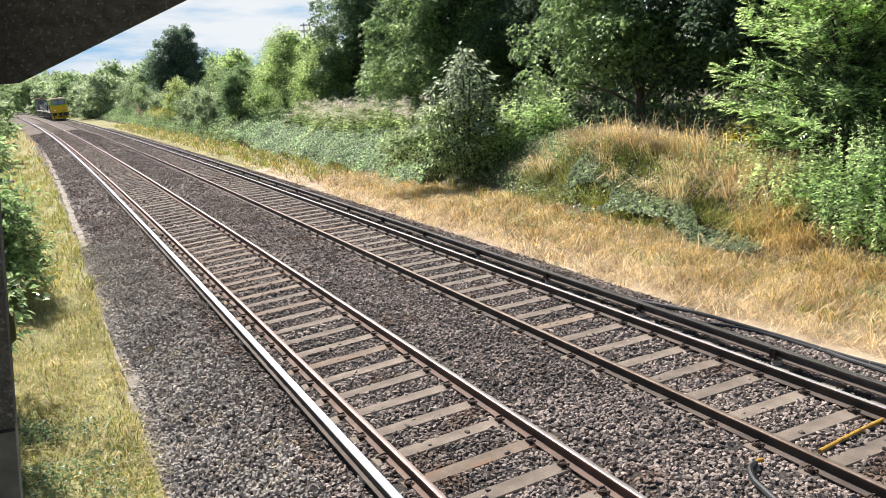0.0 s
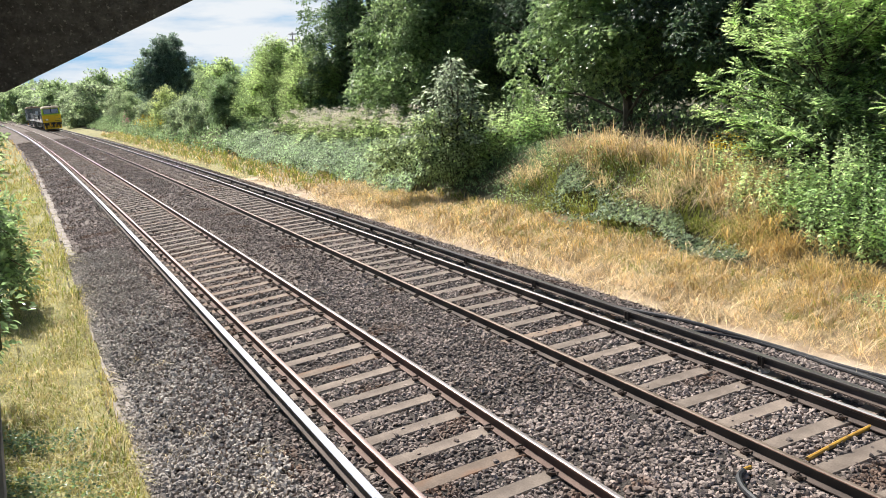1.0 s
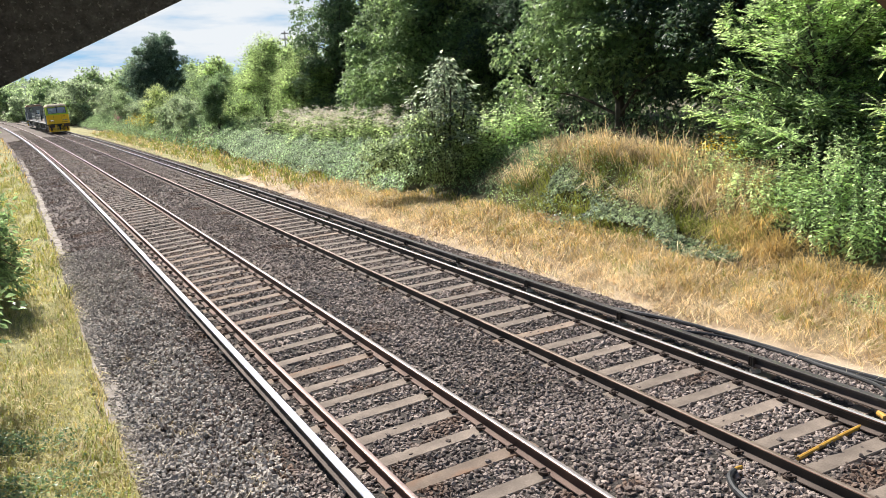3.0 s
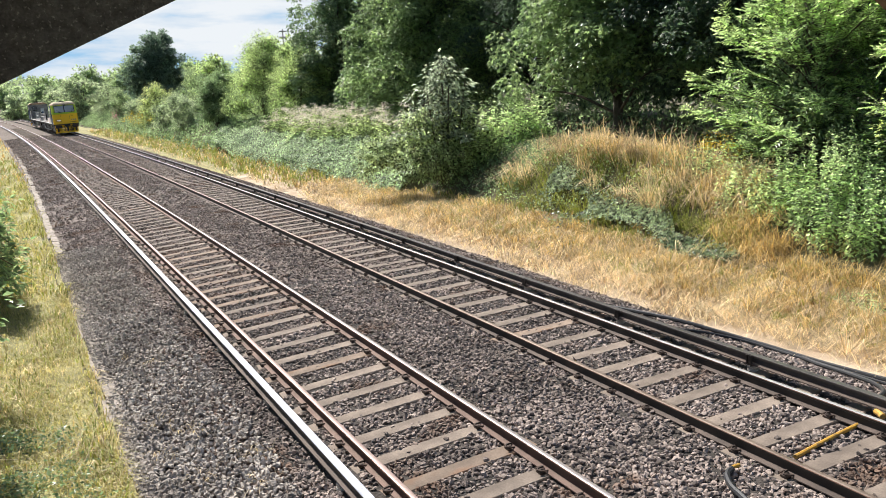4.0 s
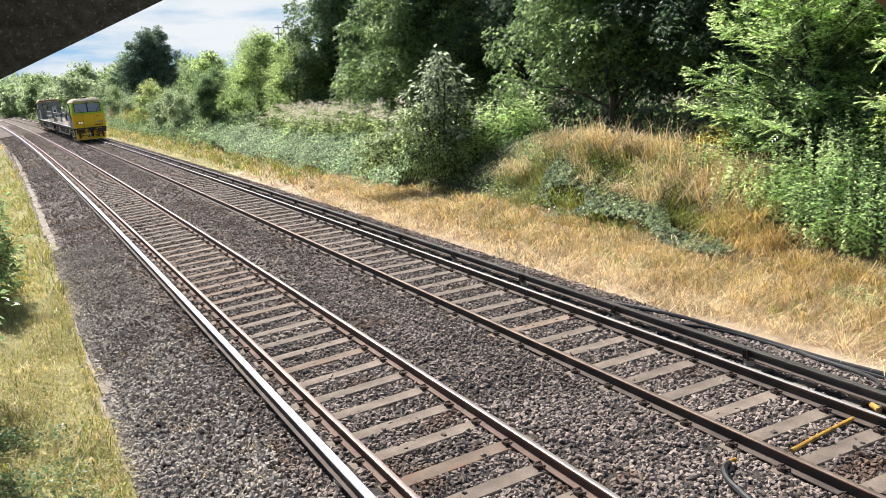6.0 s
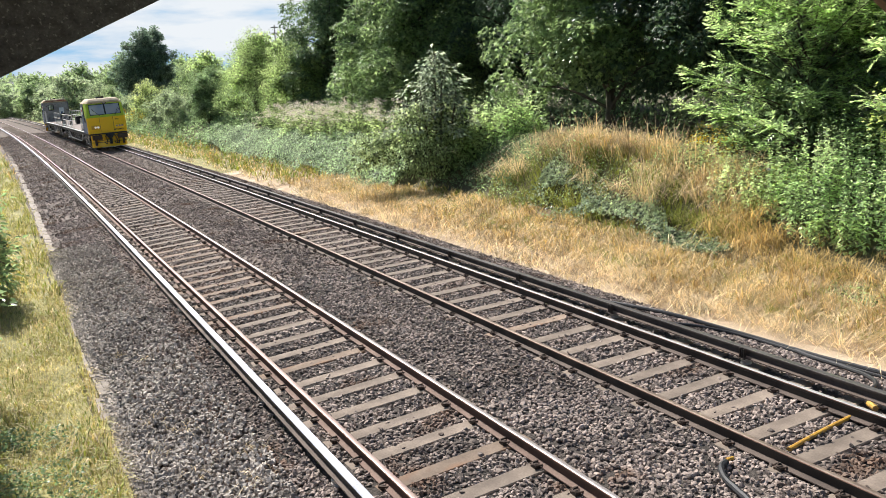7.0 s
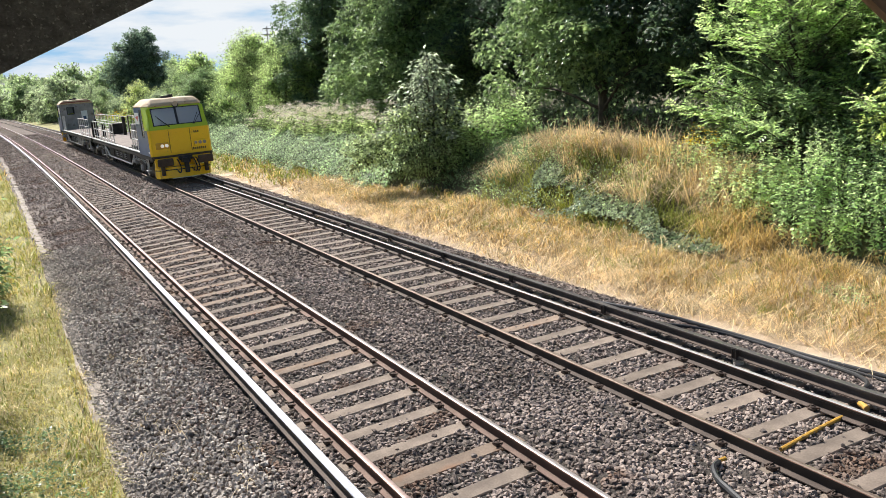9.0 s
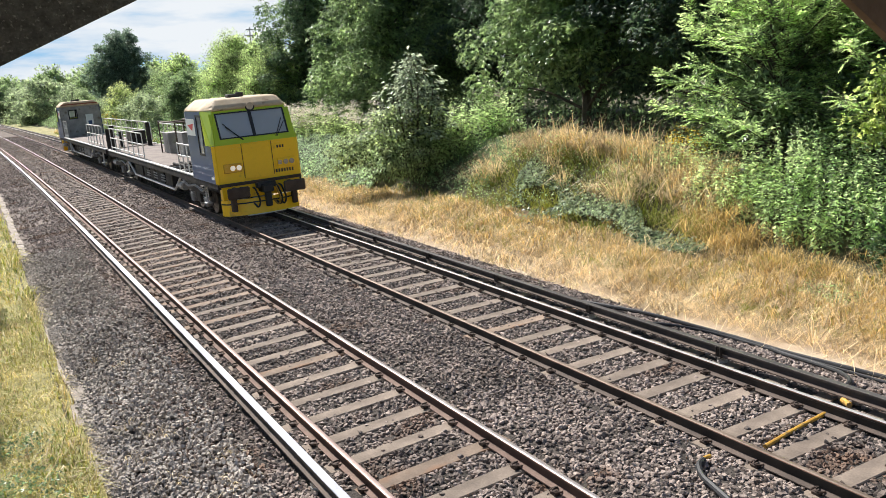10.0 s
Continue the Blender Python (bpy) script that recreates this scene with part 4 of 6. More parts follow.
build_patch("nettles", "tall green nettles crowded beside a bush", "nettles", NETTLE, 41, ring(260, 26.6, 12.9, 1.7, 1.2), 2.1, 0.15, 15)
build_patch("nettles", "tall pale green nettles with pointed tips below trees", "nettles", NETTLE, 42, ring(250, 11.1, 11.25, 2.0, 1.2), 1.8, 0.10, 26, 0.05)
build_patch("nettles", "low pale green nettles at the grass edge", "nettles", NETTLE, 43, ring(170, 13.3, 11.0, 1.3, 0.9), 0.95, 0.1, 12)
build_patch("brambles", "dark green brambles beneath nettles", "brambles", BUSH, 44, ring(150, 8.6, 10.9, 1.3, 0.9), 0.85, 0.11, 10)
build_patch("ragwort", "leafy ragwort stems below yellow flowers", "wildflowers", NETTLE, 47, ring(70, 15.4, 11.6, 0.9, 0.6), 0.95, 0.1, 12)
build_patch("weeds", "light green weeds among straw beside the ballast", "weeds", NETTLE, 48, ring(80, 9.1, 8.7, 0.6, 0.4), 0.34, 0.075, 7)
build_patch("weeds", "light green weeds among straw beside the ballast", "weeds", NETTLE, 49, ring(16, 11.6, 8.0, 0.3, 0.2), 0.2, 0.06, 6)
build_patch("goldenrod", "leafy stems with yellow flowers beside shrubs", "wildflowers", BROOM, 46, ring(90, 96, 10.2, 9, 0.9), 1.6, 0.16, 9)


def build_blooms(name, label, material, seed, spots_of, lift, spread, per, size):
    rng = np.random.default_rng(seed)
    heap = Heap()
    s, o, f = spots_of(rng)
    c = np.repeat(on_ground(s, o) + np.stack([0 * f, 0 * f, lift * f * rng.uniform(0.8, 1.12, len(f))], 1), per, 0)
    at = c + rng.normal(size=c.shape) * np.array(spread)
    add_leaves(heap, rng, at, rng.normal(size=at.shape) * np.array((1, 1, 0.4)), size * rng.uniform(0.6, 1.3, len(at)), 0.9, loose=0.5)
    tagged(heap.make(name, material), label, "flowers", kind="stuff")




def build_herbs():
    """Tall clumped herbs above the ivy; most carry domed flower heads at their tips."""
    rng = np.random.default_rng(45)
    leaves, blooms = Heap(), Heap()
    for _ in range(95):
        s0, o0 = 29.5 + 23 * rng.random() ** 1.1, rng.uniform(10.9, 13.0)
        tall, flowering = rng.uniform(1.15, 1.75), rng.random() < (0.75 if s0 > 33 else 0.25)
        for _ in range(rng.integers(5, 10)):
            s, o = s0 + rng.normal(0, 0.32), o0 + rng.normal(0, 0.25)
            foot, h = on_ground(np.array([s]), np.array([o]), -0.05)[0], tall * rng.uniform(0.75, 1.15)
            add_plant(leaves, rng, foot, h, 0.17, 15)
            if flowering:
                for _ in range(3):
                    c = foot + np.array((rng.normal(0, 0.1), rng.normal(0, 0.1), h * rng.uniform(0.93, 1.06)))
                    at = c + rng.normal(size=(11, 3)) * np.array((0.07, 0.07, 0.03))
                    add_leaves(blooms, rng, at, rng.normal(size=at.shape) * np.array((1, 1, 0.4)), 0.055 * rng.uniform(0.6, 1.3, 11), 0.9, loose=0.5)
    tagged(leaves.make("hemp_agrimony", HERB), "tall herbs with leafy stems on the bank", "wildflowers", kind="stuff")
    tagged(blooms.make("flower_heads", PINK_BLOOM), "faded pinkish-white flower heads on tall herbs", "flowers", kind="stuff")


build_herbs()
build_blooms("yellow_flowers", "yellow ragwort flowers on the grassy mound", YELLOW_BLOOM, 52, ring(46, 15.4, 11.6, 0.7, 0.5), 1.0, (0.09, 0.09, 0.06), 10, 0.04)
build_blooms("yellow_flowers", "yellow flowers beside distant shrubs", YELLOW_BLOOM, 53, ring(60, 98, 10.0, 9, 0.7), 1.75, (0.16, 0.16, 0.12), 10, 0.1)
build_blooms("pink_flowers", "pink willowherb flowers beside distant shrubs", RED_BLOOM, 54, ring(20, 112, 9.8, 3, 0.5), 1.6, (0.14, 0.14, 0.3), 10, 0.1)


def build_ivy():
    rng = np.random.default_rng(61)
    heap = Heap()
    n = 56000
    s = 28.5 + 36 * rng.uniform(0, 1, n) ** 1.25
    o = rng.uniform(8.75, 11.0, n) + 0.25 * np.sin(s * 0.7)
    o = np.where(s > 50, np.maximum(o, 8.75 + (s - 50) * 0.06), o)
    at = on_ground(s, o, 0.13 * ripple(s * 1.9, o * 1.3) + 0.09 * ripple(s * 5.3 + 2, o * 6.1) + 0.55 * ease(8.7, 9.3, o) + rng.normal(0, 0.05, n))
    way = np.stack([-0.7 + rng.normal(0, 0.6, n), rng.normal(0, 0.7, n), -0.35 + rng.normal(0, 0.3, n)], 1)
    add_leaves(heap, rng, at, way, rng.uniform(0.06, 0.115, n), 0.95, face=(-0.7, -0.2, 0.8), loose=0.45)
    tagged(heap.make("ivy", IVY), "grey-green ivy blanket over the bank's foot", "ivy", kind="stuff")
    heap = Heap()
    n = 8500
    s = rng.uniform(12.4, 20.2, n)
    o = 9.55 + 0.08 * (s - 16) + rng.normal(0, 0.12 + 0.02 * (s - 12.4), n) + 0.2 * np.sin(s * 1.3)
    keep = ripple(s * 2.7 + 1, o * 3.3) > -0.2
    s, o = s[keep], o[keep]
    n = len(s)
    at = on_ground(s, o, 0.26 + 0.12 * ripple(s * 2.3, o * 2.9) + rng.uniform(0, 0.12, n))
    way = np.stack([-0.7 + rng.normal(0, 0.6, n), rng.normal(0, 0.7, n), -0.35 + rng.normal(0, 0.3, n)], 1)
    add_leaves(heap, rng, at, way, rng.uniform(0.05, 0.088, n), 0.95, face=(-0.7, -0.2, 0.8), loose=0.45)
    tagged(heap.make("ivy", IVY_DARK), "dark glossy ivy trailing over the grassy mound", "ivy", kind="stuff")
    heap = Heap()
    n = 4500
    s, o = rng.uniform(16.0, 23, n), rng.uniform(9.2, 11.6, n)
    keep = ripple(s * 1.7, o * 2.1) > -0.25
    s, o = s[keep], o[keep]
    n = len(s)
    at = on_ground(s, o, 0.1 + rng.uniform(0, 0.35, n))
    way = np.stack([-0.5 + rng.normal(0, 0.7, n), rng.normal(0, 0.8, n), rng.normal(0, 0.4, n)], 1)
    add_leaves(heap, rng, at, way, rng.uniform(0.04, 0.08, n), 0.7, face=(-0.5, -0.2, 0.9), loose=0.6)
    tagged(heap.make("bindweed", NETTLE), "light green creeping leaves on the mound's side", "creeper", kind="stuff")
    heap = Heap()
    n = 34000
    s, o = 6 + 100 * rng.uniform(0, 1, n) ** 1.5, rng.uniform(11.8, 26, n)
    at = on_ground(s, o, rng.uniform(0, 1, n) * (0.8 + 0.5 * ripple(s, o)) * (1 + 1.3 * ease(14.5, 18, o)))
    add_leaves(heap, rng, at, rng.normal(size=(n, 3)), 0.1 + 0.0016 * s + 0.06 * ease(14, 18, o), 0.6, loose=0.6)
    n = 15000
    s, o = rng.uniform(58, 150, n), rng.uniform(8.9, 13, n)
    at = on_ground(s, o, rng.uniform(0, 0.75, n))
    add_leaves(heap, rng, at, rng.normal(size=(n, 3)), 0.22, 0.6, loose=0.6)
    n = 5000
    s, o = rng.uniform(21.5, 29, n), rng.uniform(9.7, 12.5, n)
    at = on_ground(s, o, rng.uniform(0, 0.5, n))
    add_leaves(heap, rng, at, rng.normal(size=(n, 3)), 0.1, 0.6, loose=0.6)
    weeds, n = Heap(), 6500
    mid_s, mid_o = rng.uniform(6.6, 11.5, 80), rng.uniform(-5.6, -3.4, 80)
    who = rng.integers(0, 80, n)
    s, o = mid_s[who] + rng.normal(0, 0.17, n), mid_o[who] + rng.normal(0, 0.14, n)
    at = on_ground(s, o, rng.uniform(0.02, 0.17, n))
    add_leaves(weeds, rng, at, rng.normal(size=(n, 3)) * np.array((1, 1, 0.4)), rng.uniform(0.03, 0.06, n), 0.75, loose=0.5)
    tagged(weeds.make("weeds", BUSH), "low broad-leaved weeds among verge grass", "weeds", kind="stuff")
    tagged(heap.make("undergrowth", BUSH), "tangled green undergrowth beneath bank trees", "undergrowth", kind="stuff")


build_ivy()


def build_ash():
    """A young ash: arching boughs that end in sprays of paired leaflets."""
    rng, rnd = np.random.default_rng(71), random.Random(71)
    s0, o0 = 14.2, 13.5
    x, y = along(s0, o0)
    root = tagged(new("ash_tree"), "young ash with bright green feathery leaf sprays", "tree")
    root.matrix_basis = pose(float(x), float(y), float(ground_z(s0, o0)) - 0.05)
    bm, tips = bmesh.new(), []
    taper(bm, bend([(0, 0, -0.2), (0.1, 0, 1.6), (0, 0.1, 3.2), (0.1, 0, 5.2)], 4), 0.11, 0.02)
    for k in range(88):
        z = 0.3 + 4.6 * rnd.random() ** 0.85
        a = rnd.uniform(0, 6.28)
        r = rnd.uniform(1.5, 3.5) * (1.0 - 0.08 * z)
        end = Vector((r * math.cos(a), r * math.sin(a) * 1.15, z + rnd.uniform(0.2, 1.1)))
        pts = bend([(0, 0, z * 0.75), end * 0.5 + Vector((0, 0, z * 0.42)), end], 6)
        taper(bm, pts, 0.022, 0.006, 5)
        for p, q in zip(pts[5:], pts[6:]):
            tips.append((p, (q - p).normalized()))
        tips.append((pts[-1], (pts[-1] - pts[-2]).normalized()))
        tips.append((pts[-1], (pts[-1] - pts[-2]).normalized()))
    part("trunk", bm, BARK, root)
    heap = Heap()
    at, ways = [], []
    for p, d in tips:
        for _ in range(3):
            w = (d + Vector((rnd.gauss(0, 0.55), rnd.gauss(0, 0.55), rnd.gauss(0.05, 0.35)))).normalized()
            at.append(p)
            ways.append(w)
    at, ways = np.array(at), np.array(ways)
    side = unit(np.cross(ways, np.array((0, 0, 1.0)) + rng.normal(0, 0.25, at.shape)))
    for j in range(5):
        f = 0.08 + 0.08 * j
        node = at + ways * f - np.array((0, 0, 0.25)) * f * f
        for sign in (-1, 1):
            add_leaves(heap, rng, node, ways * 0.75 + side * sign - np.array((0, 0, 0.15)), rng.uniform(0.1, 0.17, len(at)), 0.36, loose=0.3)
    add_leaves(heap, rng, at + ways * 0.42 - np.array((0, 0, 0.045)), ways, 0.12, 0.36, loose=0.2)
    heap.make("crown", ASH, root)
    # inner core in the darker bush tone, so its shade comes from colour
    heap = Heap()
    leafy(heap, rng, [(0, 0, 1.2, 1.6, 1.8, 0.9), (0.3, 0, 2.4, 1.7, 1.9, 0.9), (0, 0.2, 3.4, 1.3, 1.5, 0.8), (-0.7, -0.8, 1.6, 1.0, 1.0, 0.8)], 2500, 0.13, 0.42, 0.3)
    heap.make("inner_foliage", BUSH, root, "inner leaves darkened as if shaded")
    x, y = along(12.0, 14.7)
    copy_thing(root, pose(float(x), float(y), float(ground_z(12.0, 14.7)) - 0.05, 0, 0, 140))


build_ash()
tree("field_maple", "yellow-green maple sprays at the wood's edge", 10.4, 12.3, 3.1, 0.75, 1.4, 0.10, 1300, MAPLE, 75, 8, 0.9, 0.07, 0.3)
tree("elder", "dark green elder under the ash", 15.5, 14.5, 3.6, 1.9, 0.0, 0.12, 9000, BUSH, 76, 9, 0.6, 0.07, 0.3)
tree("elder", "dark green elder under the ash", 10.5, 16.0, 4.0, 2.0, 0.0, 0.12, 7000, BUSH, 77, 9, 0.6, 0.07, 0.3)


def build_buddleia():
    rng = np.random.default_rng(33)
    root = tagged(new("buddleia"), "leafy buddleia with purple flower spikes on the grass bank", "shrub")
    x, y = along(19.5, -5.35)
    root.matrix_basis = pose(float(x), float(y), float(ground_z(19.5, -5.35)) - 0.05)
    bm = bmesh.new()
    for k in range(9):
        a = k * 0.75
        taper(bm, bend([(0, 0, -0.1), (0.4 * math.cos(a), 0.4 * math.sin(a), 1.1), (0.75 * math.cos(a), 0.9 * math.sin(a), 1.9)], 3), 0.03, 0.012, 6)
    part("stem", bm, BARK, root)
    heap = Heap()
    lobes = [(0.5, -0.6, 0.9, 0.85, 1.1, 0.8), (0.3, 0.8, 1.0, 0.95, 1.2, 0.9), (-0.6, 0, 1.2, 1.2, 1.5, 1.0), (0.1, -0.3, 2.0, 0.95, 1.1, 0.7), (-0.3, 1.5, 2.2, 1.0, 1.3, 0.8), (-0.7, 0.2, 2.8, 0.9, 1.2, 0.6), (0.0, 1.9, 2.9, 0.8, 1.0, 0.6), (0.75, 0.2, 1.7, 0.6, 0.8, 0.6)]
    leafy(heap, rng, lobes, 12000, 0.15, 0.42, 0.22)
    heap.make("foliage", BUD, root)
    for cx, cy, cz in ((0.62, 2.3, 2.35), (0.28, 2.0, 3.0), (0.05, 0.8, 2.9), (-0.2, 2.4, 3.3)):
        heap, n = Heap(), 130
        f = rng.uniform(0, 1, n)
        at = np.stack([cx + f * 0.3, cy + 0.1 * f, cz - 0.06 * f], 1) + rng.normal(size=(n, 3)) * (0.055 * (1.1 - f))[:, None]
        add_leaves(heap, rng, at, rng.normal(size=(n, 3)), 0.035, 0.8, loose=1)
        heap.make("flower_spike", PURPLE_BLOOM, root, "lilac purple flower spike")
    for px_, py_, pz_ in ((0.75, -0.4, 1.75), (0.95, -0.2, 1.45), (0.85, -0.9, 1.2)):
        bm = taper(bmesh.new(), bend([(0.3, 0, pz_ + 0.15), (px_, py_, pz_ + 0.1), (px_ + 0.4, py_ - 0.1, pz_ - 0.2)], 4), 0.005, 0.011, 5)
        part("dead_spike", bm, DEAD, root, "brown withered flower spike")


build_buddleia()
tree("elder", "leafy elder beside the footbridge", 13.0, -6.1, 6.0, 1.5, 0.3, 0.13, 9000, BUSH, 78, 10, 0.6, 0.07, 0.3)


def build_grass():
    rng = np.random.default_rng(17)

    def sow(heap, count, s0, s1, o0, o1, height, lean, wide, bias=1.0, edge=0.0, least=0.12):
        s, o = s0 + (s1 - s0) * rng.uniform(0, 1, count) ** bias, rng.uniform(o0, o1, count)
        clump = 0.5 + 0.5 * ripple(s * 2.3, o * 2.9)
        keep = (rng.random(count) < least + 1.1 * clump ** 1.6)
        if edge:
            keep &= np.abs(o - edge) > 0.18 * (1 + ripple(s * 3.1, o)) * rng.uniform(0, 1.6, count)
        s, o, clump = s[keep], o[keep], clump[keep]
        n = len(s)
        add_blades(heap, rng, on_ground(s, o, -0.02), height * rng.uniform(0.4, 1.3, n) * (0.55 + 0.75 * clump), lean * rng.uniform(0.4, 1.8, n), wide)

    def tussocks(heap, count, per, s0, s1, o0, o1, height, lean, wide, bias=1.0):
        s, o = s0 + (s1 - s0) * rng.uniform(0, 1, count) ** bias, rng.uniform(o0, o1, count)
        tall, who = rng.uniform(0.6, 1.25, count), np.repeat(np.arange(count), per)
        n = len(who)
        at = on_ground(s[who] + rng.normal(0, 0.07, n), o[who] + rng.normal(0, 0.07, n), -0.02)
        add_blades(heap, rng, at, height * tall[who] * rng.uniform(0.5, 1.2, n), lean * rng.uniform(0.3, 1.7, n), wide)

    straw, tawny, green, pale = Heap(), Heap(), Heap(), Heap()
    tussocks(tawny, 130, 42, 5.5, 16, 7.3, 9.6, 0.5, 1.1, 0.006)
    tussocks(straw, 110, 42, 5.5, 16, 6.9, 9.4, 0.48, 1.3, 0.006)
    tussocks(tawny, 150, 40, 16, 34, 7.2, 9.2, 0.45, 1.1, 0.009)
    tussocks(straw, 120, 40, 16, 34, 7.0, 9.0, 0.45, 1.2, 0.009)
    tussocks(tawny, 26, 60, 12.6, 20, 10.6, 11.8, 0.8, 1.0, 0.007)
    tussocks(straw, 80, 60, 13.4, 23, 10.0, 12.2, 0.85, 1.0, 0.007)
    tussocks(tawny, 16, 70, 11.8, 13.6, 9.3, 10.3, 0.7, 1.0, 0.007)
    tussocks(green, 34, 40, 12.5, 22.5, 9.6, 12.0, 0.5, 1.0, 0.008)
    tussocks(green, 150, 34, 6, 32, 7.3, 9.4, 0.32, 1.0, 0.007)
    # flattened straw at the ballast's edge
    sow(straw, 9000, 4, 11, 6.62, 8.3, 0.28, 1.7, 0.006, edge=6.5)
    sow(straw, 7000, 10.5, 15, 6.3, 8.3, 0.30, 1.6, 0.007, edge=6.2)
    sow(straw, 10000, 15, 32, 6.3, 8.2, 0.32, 1.4, 0.010, edge=6.2)
    sow(straw, 3200, 32, 110, 6.5, 8.6, 0.35, 1.2, 0.022, 1.3)
    # longer tawny grass below the bank
    sow(tawny, 4500, 5, 16, 7.5, 9.3, 0.46, 1.0, 0.0065)
    sow(tawny, 3500, 5, 13, 9.3, 10.4, 0.46, 1.0, 0.0065)
    sow(tawny, 7000, 16, 34, 7.3, 9.4, 0.42, 0.9, 0.011)
    sow(tawny, 4200, 34, 120, 7.2, 9.8, 0.5, 0.8, 0.026, 1.2)
    sow(straw, 3500, 5, 16, 7.5, 9.25, 0.5, 1.1, 0.006)
    sow(straw, 6000, 16, 34, 7.3, 9.2, 0.45, 0.9, 0.010)
    # the mound
    sow(tawny, 1500, 14.2, 22.5, 10.6, 12.2, 0.62, 0.75, 0.008)
    sow(straw, 2600, 14.0, 23, 10.6, 12.4, 0.78, 0.75, 0.008)
    sow(green, 11000, 12.5, 23, 9.2, 12.0, 0.45, 0.9, 0.009)
    sow(green, 5500, 5, 34, 7.4, 9.6, 0.38, 0.8, 0.009)
    sow(green, 9000, 36, 115, 7.0, 9.8, 0.5, 0.8, 0.024, 1.2)
    # the cess on the near side
    sow(pale, 58000, 6.5, 20, -6.3, -3.12, 0.17, 0.9, 0.005, 1.1, edge=-3.05, least=0.4)
    sow(green, 8000, 20, 70, -6.5, -3.1, 0.34, 0.8, 0.012, 1.2)
    sow(pale, 17000, 20, 52, -7.0, -3.05, 0.30, 0.9, 0.013, 1.2, edge=-2.95)
    sow(green, 9000, 6.5, 20, -6.5, -3.2, 0.22, 0.8, 0.0075)
    sow(straw, 9000, 6.5, 30, -6.0, -3.0, 0.24, 0.9, 0.0045)
    sow(tawny, 5000, 6.5, 24, -6.0, -3.1, 0.2, 0.9, 0.0045)
    sow(tawny, 1500, 50, 130, -6.5, -2.9, 0.5, 0.7, 0.03)
    # tufts that come up through the stones
    for s0, o0 in ((14.4, -2.55), (13.9, -2.25), (10.6, -2.3), (11.2, -2.6), (9.4, -1.75), (8.6, -1.9), (10.0, -2.7), (9.2, -2.4)):
        k = 24
        s, o = s0 + rng.normal(0, 0.09, k), o0 + rng.normal(0, 0.07, k)
        at = on_ground(s, o)
        at[:, 2] = bed_z(s, o) - 0.01
        add_blades(straw, rng, at, rng.uniform(0.08, 0.24, k), rng.uniform(0.5, 1.6, k), 0.0035)
    tagged(straw.make("straw_grass", STRAW), "flattened straw-coloured dry grass beside ballast", "grass", kind="stuff")
    tagged(tawny.make("tawny_grass", TAWNY), "long tawny dry grass below the bank", "grass", kind="stuff")
    tagged(green.make("green_grass", GREEN), "patches of greener grass among straw", "grass", kind="stuff")
    tagged(pale.make("verge_grass", LIME), "pale yellow-green verge grass beside the track", "grass", kind="stuff")
    # seed heads that stand above the mound
    heap = Heap()
    n = 150
    s, o = rng.uniform(15, 22.5, n), rng.uniform(10.8, 12.6, n)
    add_blades(heap, rng, on_ground(s, o), rng.uniform(0.9, 1.45, n), rng.uniform(0.1, 0.5, n), 0.008)
    tagged(heap.make("seed_stalks", STRAW), "thin tall dry seed stalks on the mound", "grass", kind="stuff")


build_grass()

# ---- the works train ----
YELLOW = mat("cab_yellow", (0.93, 0.55, 0.004), (0.96, 0.60, 0.006), 0.42, coarse=1.2, fine=25, bump=0.05, depth=0.003, stain=((0.55, 0.32, 0.03), 2.6, 0.6), coat=0.2, grain=0.06)
LIMEP = mat("cab_lime", (0.42, 0.56, 0.012), (0.48, 0.62, 0.02), 0.4, coarse=1.2, fine=25, bump=0.05, depth=0.003, coat=0.2, grain=0.06)
BLUE = mat("cab_blue", (0.028, 0.070, 0.17), (0.038, 0.085, 0.20), 0.42, coarse=1.2, fine=25, bump=0.05, depth=0.003, stain=((0.07, 0.09, 0.16), 2.4, 0.64), coat=0.2, grain=0.06)
BEIGE = mat("roof_beige", (0.42, 0.31, 0.19), (0.58, 0.46, 0.31), 0.7, coarse=2.5, fine=30, bump=0.15, depth=0.004, stain=((0.25, 0.13, 0.06), 3.5, 0.6), grain=0.06)
GREY = mat("frame_grey", (0.20, 0.195, 0.185), (0.32, 0.31, 0.295), 0.65, coarse=2.0, fine=30, bump=0.15, depth=0.004, stain=((0.12, 0.095, 0.07), 2.6, 0.58))
PALE = mat("rail_pale_paint", (0.50, 0.49, 0.46), (0.66, 0.65, 0.62), 0.6, coarse=3, fine=40, bump=0.1, stain=((0.28, 0.2, 0.13), 4, 0.62))
DECK = mat("deck_boards", (0.14, 0.11, 0.095), (0.22, 0.18, 0.155), 0.85, coarse=1.5, fine=30, bump=0.3)
IRON = mat("bogie_iron", (0.014, 0.012, 0.011), (0.045, 0.038, 0.032), 0.75, 0.2, coarse=3, fine=30, bump=0.3)
BUFFER = mat("buffer_brown", (0.05, 0.033, 0.024), (0.10, 0.07, 0.05), 0.7, 0.2, coarse=3, fine=40, bump=0.3)
BLACK = mat("black_rubber", (0.008, 0.008, 0.009), (0.02, 0.02, 0.021), 0.55, coarse=5, fine=60, bump=0.1, grain=0.06)
TYRE = mat("wheel_tread", (0.25, 0.23, 0.21), (0.4, 0.38, 0.35), 0.35, 0.9, coarse=5, fine=40, bump=0.05)
WHITE = mat("sign_white", (0.62, 0.66, 0.66), (0.72, 0.75, 0.74), 0.5, coarse=3, fine=40, bump=0.05, grain=0.06)
RED = mat("mark_red", (0.5, 0.04, 0.05), (0.58, 0.06, 0.06), 0.5, bump=0, grain=0.06)
